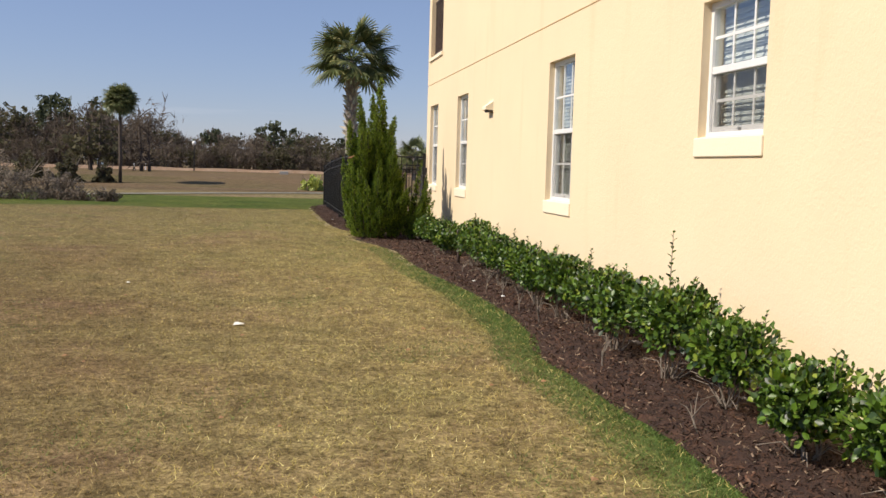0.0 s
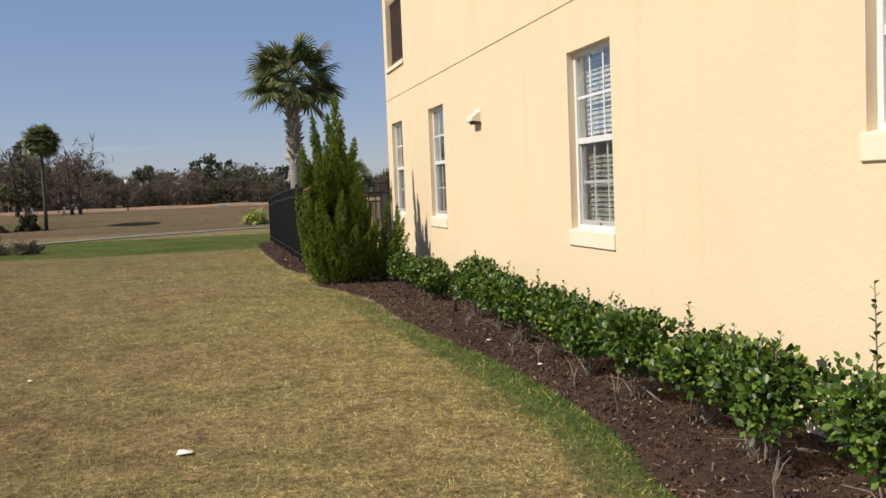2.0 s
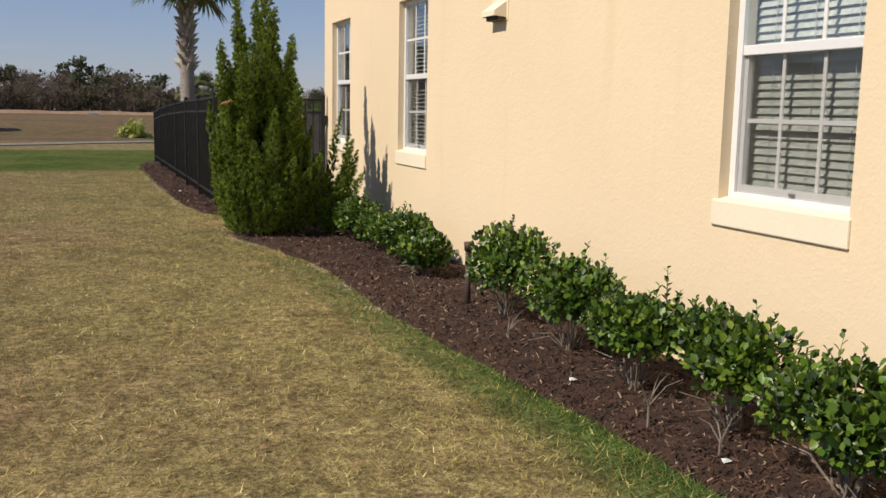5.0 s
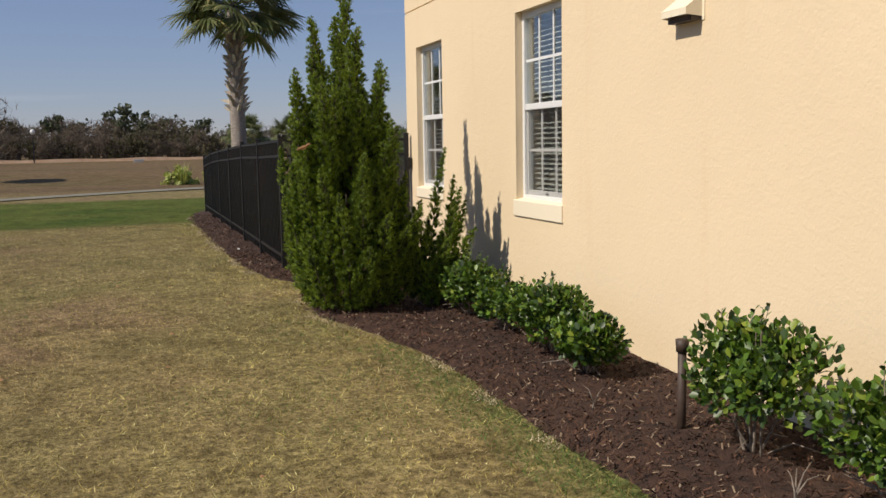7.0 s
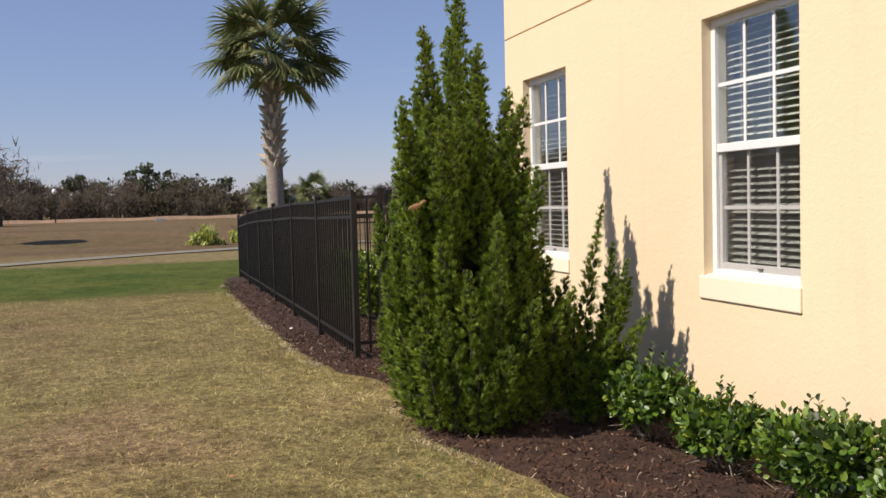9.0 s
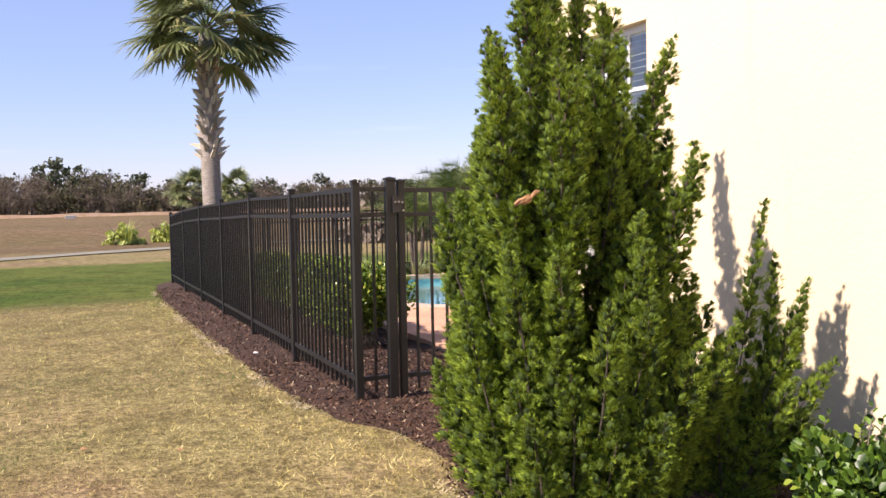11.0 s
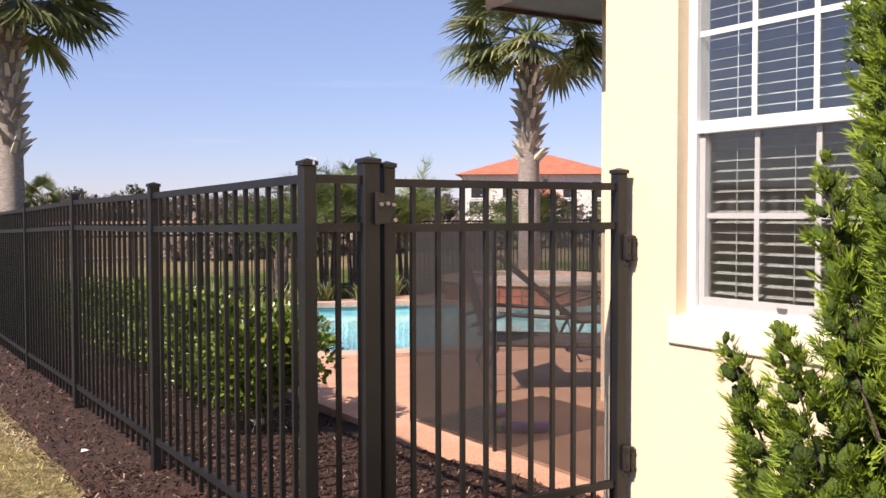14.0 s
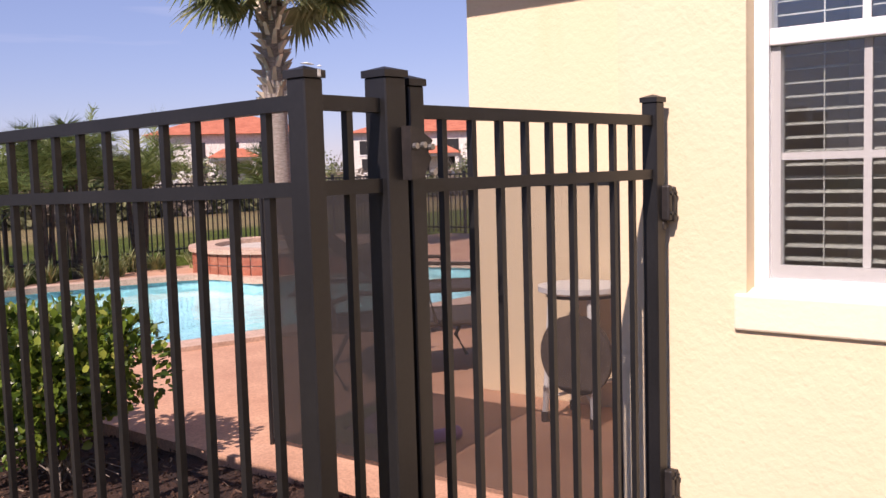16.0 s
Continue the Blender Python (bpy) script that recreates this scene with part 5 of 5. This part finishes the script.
for i, (x, y, h) in enumerate(((2.12, 9.75, 0.3), (2.2, 9.35, 0.22), (2.1, 12.9, 0.16), (2.15, 7.75, 0.3), (2.12, 6.1, 0.26), (2.1, 4.55, 0.2), (2.15, 16.7, 0.25), (2.2, 11.4, 0.18), (2.16, 8.5, 0.22))):
    dead_twig(x, y, h, 500 + i)
for i, (x, y) in enumerate(((-0.35, 8.0), (-1.6, 10.6), (1.2, 21.4), (2.2, 9.3), (2.15, 10.5))):
    s = Soup()
    s.add([(-0.045, -0.03, 0.012), (0.04, -0.035, 0.02), (0.05, 0.03, 0.016), (-0.03, 0.04, 0.026), (0, 0, 0.034)], [(0, 1, 4), (1, 2, 4), (2, 3, 4), (3, 0, 4)])
    t = thing("fallen_leaf", (x, y, grade(x, y) + (0.055 if x > 1.1 else 0)), "pale dry leaf lying on the ground", "leaf", "fallen leaves")
    t.scale = (1, 1, 1) if i == 0 else (0.5, 0.4, 0.7)
    part("blade", s, PALE, t)
brng = random.Random(12)
for i in range(70):
    x, y = brng.uniform(-4, 1.9), brng.uniform(3, 20)
    if x > bed_x(y) - 0.1:
        continue
    z = brng.uniform(0.5, 1.0)
    s = Soup()
    s.add([(-0.02 * z, -0.014 * z, 0.02), (0.02 * z, -0.012 * z, 0.025), (0.024 * z, 0.012 * z, 0.022), (-0.014 * z, 0.018 * z, 0.028), (0, 0, 0.034)], [(0, 1, 4), (1, 2, 4), (2, 3, 4), (3, 0, 4)])
    t = thing("fallen_leaf", (x, y, grade(x, y)), "small brown dead leaf on the lawn", "leaf", "fallen leaves")
    part("blade", s, DRY_LEAF, t)


# ---- distance ----
def cart_path():
    s = Soup()
    xs = np.linspace(-8, 16, 60)
    yy = lambda x: 42.2 + 0.72 * x - 0.03 * x * x
    v = []
    for x in xs:
        v += [(x, yy(x), grade(x, yy(x)) + 0.03), (x, yy(x) + 1.5, grade(x, yy(x) + 1.5) + 0.03)]
    s.add(v, [(2 * i, 2 * i + 2, 2 * i + 3, 2 * i + 1) for i in range(len(xs) - 1)])
    tagged(part("cart_path", s, PATHWAY), "pale concrete cart path across the turf", "path", kind="structure")


cart_path()
BARE = leafy("bare_twigs", (0.11, 0.085, 0.067), (0.205, 0.16, 0.128), 0.9, 0.4)
BRUSH = leafy("dry_brush", (0.17, 0.135, 0.11), (0.33, 0.27, 0.225), 0.9, 0.3)
OAK = leafy("oak_leaf", (0.055, 0.053, 0.028), (0.125, 0.112, 0.06), 0.85, 0.4)
FIELD_BUSH = leafy("field_bush_leaf", (0.09, 0.1, 0.05), (0.24, 0.24, 0.12), 0.8, 0.35)
PINE = leafy("pine_leaf", (0.045, 0.058, 0.032), (0.1, 0.115, 0.06), 0.8, 0.3)
CARD_V = [(-0.5, 0, 0), (0, -0.12, 0.1), (0.5, 0, 0), (0.05, 0.14, 0.55), (0, 0.1, -0.4)]
CARD_T = [(0, 1, 3), (1, 2, 3), (0, 4, 2)]
TWIGS_V = [(-0.06, 0, 0), (0.06, 0, 0), (0.1, 1.0, 0.15), (-0.05, 0.1, 0.04), (0.05, 0.1, 0.04), (-0.45, 0.75, -0.1), (-0.04, 0.2, 0), (0.04, 0.27, 0.05), (0.5, 0.7, 0.3), (0, 0.28, -0.06), (0, 0.38, 0.06), (-0.2, 0.85, 0.45)]
TWIGS_T = [(0, 1, 2), (3, 4, 5), (6, 7, 8), (9, 10, 11)]


def far_tree(x, y, h, kind, rng, store, wood):
    """Trunk and limbs into wood, leaf clumps into the store of that kind."""
    base = Vector((x, y, -0.2))
    lean = Vector((rng.uniform(-0.05, 0.05) * h, 0, 0))
    wood.tube([base, base + lean * 0.5 + Vector((0, 0, h * 0.4)), base + lean + Vector((0, 0, h * 0.85))], [0.03 * h, 0.02 * h, 0.006 * h], 6, False)
    limbs = 9 if kind == "pine" else 12
    clumps = store.setdefault(kind, [])
    for k in range(limbs):
        a = rng.uniform(0, 6.28)
        u = rng.uniform(0.6, 0.95) if kind == "pine" else rng.uniform(0.14, 0.9)
        o = base + lean * u + Vector((0, 0, h * u * 0.85))
        r = h * (rng.uniform(0.08, 0.18) if kind == "pine" else rng.uniform(0.12, 0.34) * (1.15 - 0.6 * u))
        e = o + Vector((math.cos(a) * r, math.sin(a) * r, h * rng.uniform(0.02, 0.14)))
        wood.tube([o, o.lerp(e, 0.5) + Vector((0, 0, 0.02 * h)), e], [0.009 * h, 0.006 * h, 0.003 * h], 4, False)
        for _ in range(14 if kind == "bare" else 16):
            spread = h * (0.05 if kind == "pine" else 0.085)
            p = e + Vector((rng.gauss(0, spread), rng.gauss(0, spread), rng.gauss(0, spread * 0.7)))
            clumps.append((p, h * rng.uniform(0.02, 0.05) * (1.9 if kind == "bare" else 1.0)))


def woods():
    rng = random.Random(21)
    store, wood = {}, Soup()
    for i in range(480):
        x = -130 + 250 * rng.random()
        y = 150 + 55 * rng.random() + max(0, x) * 0.2
        r = rng.random()
        kind = "bare" if r < 0.55 else "oak" if r < 0.88 else "pine"
        h = rng.uniform(5.8, 8.2) * (1.25 if kind == "pine" else 1.0) * (1.3 if x < -22 else 0.95 if x < 8 else 0.72)
        far_tree(x, y, h, kind, rng, store, wood)
    for i in range(480):
        far_tree(-130 + 250 * rng.random(), 146 + 4 * rng.random(), rng.uniform(2.6, 5.0), rng.choice(("oak", "bare", "bare")), rng, store, wood)
    tagged(part("woods_trunks", wood, BARK), "grey trunks of the far wood", "woods", kind="stuff")
    for kind, mat, label in (("bare", BARE, "leafless grey-brown winter trees far off"), ("oak", OAK, "dark evergreen oaks at the field edge"), ("pine", PINE, "tall green pines in the far wood")):
        c = store[kind]
        k = len(c)
        r = np.random.default_rng(5)
        lift = np.array([0, 0, 0.9 if kind == "bare" else 0.0])
        mats = frames_for([tuple(p) for p, _ in c], r.normal(size=(k, 3)) + lift, r.normal(size=(k, 3)), np.array([z * 2.2 for _, z in c]))
        shape = (TWIGS_V, TWIGS_T) if kind == "bare" else (CARD_V, CARD_T)
        tagged(part("woods_" + kind, swarm("woods", *shape, mats), mat), label, "woods", kind="stuff")


woods()


def lone_tree(x, y, h, kind, seed, label, mat, z=0.0):
    rng = random.Random(seed)
    store, wood = {}, Soup()
    far_tree(0, 0, h, kind, rng, store, wood)
    far_tree(0.1 * h, 0, h * 0.9, kind, rng, store, wood)
    t = thing("tree", (x, y, grade(x, y)), label, "tree")
    part("trunk", wood, BARK, t)
    c = store[kind]
    r = np.random.default_rng(seed)
    mats = frames_for([tuple(p) for p, _ in c], r.normal(size=(len(c), 3)), r.normal(size=(len(c), 3)), np.array([q * 2.0 for _, q in c]))
    part("crown", swarm("crown", *((TWIGS_V, TWIGS_T) if kind == "bare" else (CARD_V, CARD_T)), mats), mat, t)


def bush(x, y, w, h, seed, label, mat, n=900, leaf=0.16):
    rng = np.random.default_rng(seed)
    d = rng.normal(size=(n, 3))
    d /= np.linalg.norm(d, axis=1)[:, None]
    d[:, 2] = np.abs(d[:, 2])
    r = (0.45 + 0.55 * rng.random(n) ** 0.5) * (0.8 + 0.35 * np.sin(d[:, 0] * 7 + seed) * np.cos(d[:, 2] * 6))
    pos = d * r[:, None] * np.array([w, w * 0.8, h])
    t = thing("bush", (x, y, grade(x, y)), label, "bush", "bushes on the turf")
    wood = Soup()
    prng = random.Random(seed)
    for _ in range(14):
        a = prng.uniform(0, 6.28)
        wood.tube([(0, 0, -0.1), (math.cos(a) * w * 0.5, math.sin(a) * w * 0.4, h * 0.5), (math.cos(a) * w * 0.85, math.sin(a) * w * 0.7, h * prng.uniform(0.6, 1.05))], [0.025, 0.015, 0.006], 4)
    part("branching", wood, TWIG, t)
    part("foliage", swarm("foliage", CARD_V, CARD_T, frames_for(pos, d + rng.normal(size=(n, 3)) * 0.5, rng.normal(size=(n, 3)), leaf * rng.uniform(0.6, 1.3, n))), mat, t)


lone_tree(-21.5, 118.0, 9.2, "oak", 31, "large dark oak rising over the wood", OAK)
lone_tree(-16.0, 120.0, 9.0, "bare", 32, "tall leafless tree at the field edge", BARE)
for i, (x, y, w, h) in enumerate(((-8.3, 31.5, 1.4, 1.35), (-9.9, 32.0, 1.7, 1.6), (-7.0, 32.5, 0.9, 1.0), (-11.8, 33.0, 1.6, 1.3))):
    bush(x, y, w, h, 40 + i, "tangled grey leafless bush on the turf", BRUSH, 4200, 0.06)
for i, (x, y, w, h) in enumerate(((-9.15, 53.7, 0.62, 1.2), (-10.9, 53.4, 0.85, 1.45), (-12.8, 53.8, 1.2, 1.7), (-14.9, 53.4, 1.1, 1.5))):
    bush(x, y, w, h, 45 + i, "rounded dark green bush on the turf", OAK, 800, 0.18)
for i, (x, y, w) in enumerate(((-6.2, 31.2, 0.7), (-5.2, 31.0, 0.5))):
    bush(x, y, w, 0.45, 60 + i, "low tuft of dry brown growth", BARE, 900, 0.07)
for i, (x, y) in enumerate(((1.9, 49.0), (3.6, 50.2))):
    strap_clump((x, y, grade(x, y)), 200 + i, 1.0, "bright yellow-green spiky plant in a sandy bed", "field planting", AGAVE)
    bush(x, y + 0.4, 0.85, 0.75, 210 + i, "low yellow-green bush in a sandy bed", AGAVE, 300, 0.2)


def lamp_post(x, y, h):
    t = thing("street_lamp", (x, y, grade(x, y)), "black lamp post with a white globe", "lamp")
    s = Soup()
    s.tube([(0, 0, -0.1), (0, 0, h - 0.5)], [0.09, 0.06], 8)
    part("pole", s, BLACK, t)
    bm = bmesh.new()
    bmesh.ops.create_uvsphere(bm, u_segments=14, v_segments=10, radius=0.3)
    for v in bm.verts:
        v.co.z = v.co.z * 1.15 + h - 0.25
    part("globe", bm, VINYL, t, "white globe", True)


lamp_post(-11.5, 140.0, 4.2)


def field_bits():
    s = Soup()
    xs = np.linspace(-70, 90, 90)
    v = []
    for x in xs:
        z = grade(x, 143)
        v += [(x, 143 + 0.05 * x, z), (x, 143.1 + 0.05 * x, z + 0.42 + 0.15 * noise.noise((x * 0.2, 0, 0)))]
    s.add(v, [(2 * i, 2 * i + 2, 2 * i + 3, 2 * i + 1) for i in range(len(xs) - 1)])
    tagged(part("silt_fence", s, ORANGE), "long orange silt fence before the wood", "fence", kind="structure")
    t = thing("sign_board", (-22.4, 130.0, grade(-22.4, 130)), "small pale blue sign board on posts", "sign")
    boxed("board", (-0.48, -0.03, 0.4), (0.48, 0.03, 1.45), SIGN, t)
    for x in (-0.36, 0.36):
        boxed("post", (x - 0.05, 0.031, -0.1), (x + 0.05, 0.12, 1.4), VINYL, t)
    for x in (-19, -17.5):
        t = thing("marker_post", (x, 135, grade(x, 135)), "white marker post out in the field", "post", "marker posts")
        boxed("post", (-0.06, -0.06, -0.1), (0.06, 0.06, 0.9), VINYL, t, r=0.02)
    for x, y in ((1.0, 125),):
        t = thing("utility_box", (x, y, grade(x, y)), "low grey utility box in the field", "box", "utility boxes")
        part("case", bevelled((-0.55, -0.3, -0.1), (0.55, 0.3, 0.4), 0.05), CONCRETE, t)


ORANGE = varied("orange_fabric", (0.55, 0.34, 0.2), (0.68, 0.48, 0.32), 0.9, 0.6, 6)
SIGN = varied("sign_blue", (0.3, 0.42, 0.52), (0.42, 0.54, 0.62), 0.5, 8, 40)
field_bits()


def villa(x, y, w, d, h, turn, seed):
    """Two storeys, hipped clay roof, arched-free plain windows."""
    t = thing("villa", (x, y, grade(x, y)), "white two-storey villa with a red clay hip roof", "house", "villas")
    t.rotation_euler = (0, 0, radians(turn))
    boxed("wall", (-w / 2, -d / 2, -0.3), (w / 2, d / 2, h), HOUSE_WALL, t)
    o = 0.7
    s = Soup()
    rw = w / 2 - d / 2
    s.add([(-w / 2 - o, -d / 2 - o, h), (w / 2 + o, -d / 2 - o, h), (w / 2 + o, d / 2 + o, h), (-w / 2 - o, d / 2 + o, h), (-rw, 0, h + d * 0.18), (rw, 0, h + d * 0.18)],
          [(0, 1, 5, 4), (1, 2, 5), (2, 3, 4, 5), (3, 0, 4), (3, 2, 1, 0)])
    part("roof", s, ROOF, t)
    rng = random.Random(seed)
    n = int(w / 3)
    for k in range(n):
        for z in (1.0, h * 0.55):
            xx = -w / 2 + (k + 0.5) * w / n
            ww = rng.choice((0.5, 0.6, 0.8))
            win = boxed("window", (xx - ww, -d / 2 - 0.04, z), (xx + ww, -d / 2 - 0.002, z + 1.6), DARK, t)
            boxed("frame", (xx - ww - 0.1, -d / 2 - 0.07, z - 0.15), (xx + ww + 0.1, -d / 2 - 0.041, z), VINYL, win)
    boxed("porch", (-2.2, -d / 2 - 3.0, 2.7), (2.2, -d / 2 - 0.01, 3.0), HOUSE_WALL, t)
    s = Soup()
    s.add([(-2.6, -d / 2 - 3.3, 3.01), (2.6, -d / 2 - 3.3, 3.01), (2.6, -d / 2 - 0.05, 3.01), (-2.6, -d / 2 - 0.05, 3.01), (-1, -d / 2 - 1.6, 3.9), (1, -d / 2 - 1.6, 3.9)],
          [(0, 1, 5, 4), (1, 2, 5), (2, 3, 4, 5), (3, 0, 4)])
    part("porch_roof", s, ROOF, t)
    for xx in (-2.0, 2.0):
        boxed("column", (xx - 0.2, -d / 2 - 2.9, -0.2), (xx + 0.2, -d / 2 - 2.5, 2.69), HOUSE_WALL, t)


for i, (x, y, w, d, h, turn) in enumerate(((66.5, 99.5, 16, 13.5, 5.4, -38), (92, 92, 20, 12, 5.6, -48), (118, 84, 22, 12, 5.8, -55),)):
    villa(x, y, w, d, h, turn, 300 + i)
for i in range(26):
    x = 6 + 1.15 * i
    bush(x * 1.6, 44 + 0.4 * i - 0.012 * i * i, 1.6, 1.5, 400 + i, "grey-green bush beyond the pool fence", FIELD_BUSH if i % 3 else BRUSH, 500, 0.25)
for i, (x, y) in enumerate(((30, 57), (33, 55), (36, 54.5), (39, 52), (43, 50), (47, 47), (52, 44))):
    bush(x, y, 2.0, 2.6, 450 + i, "pale twiggy bush before the villas", BARE if i % 2 else PALM_LEAF, 700, 0.2)
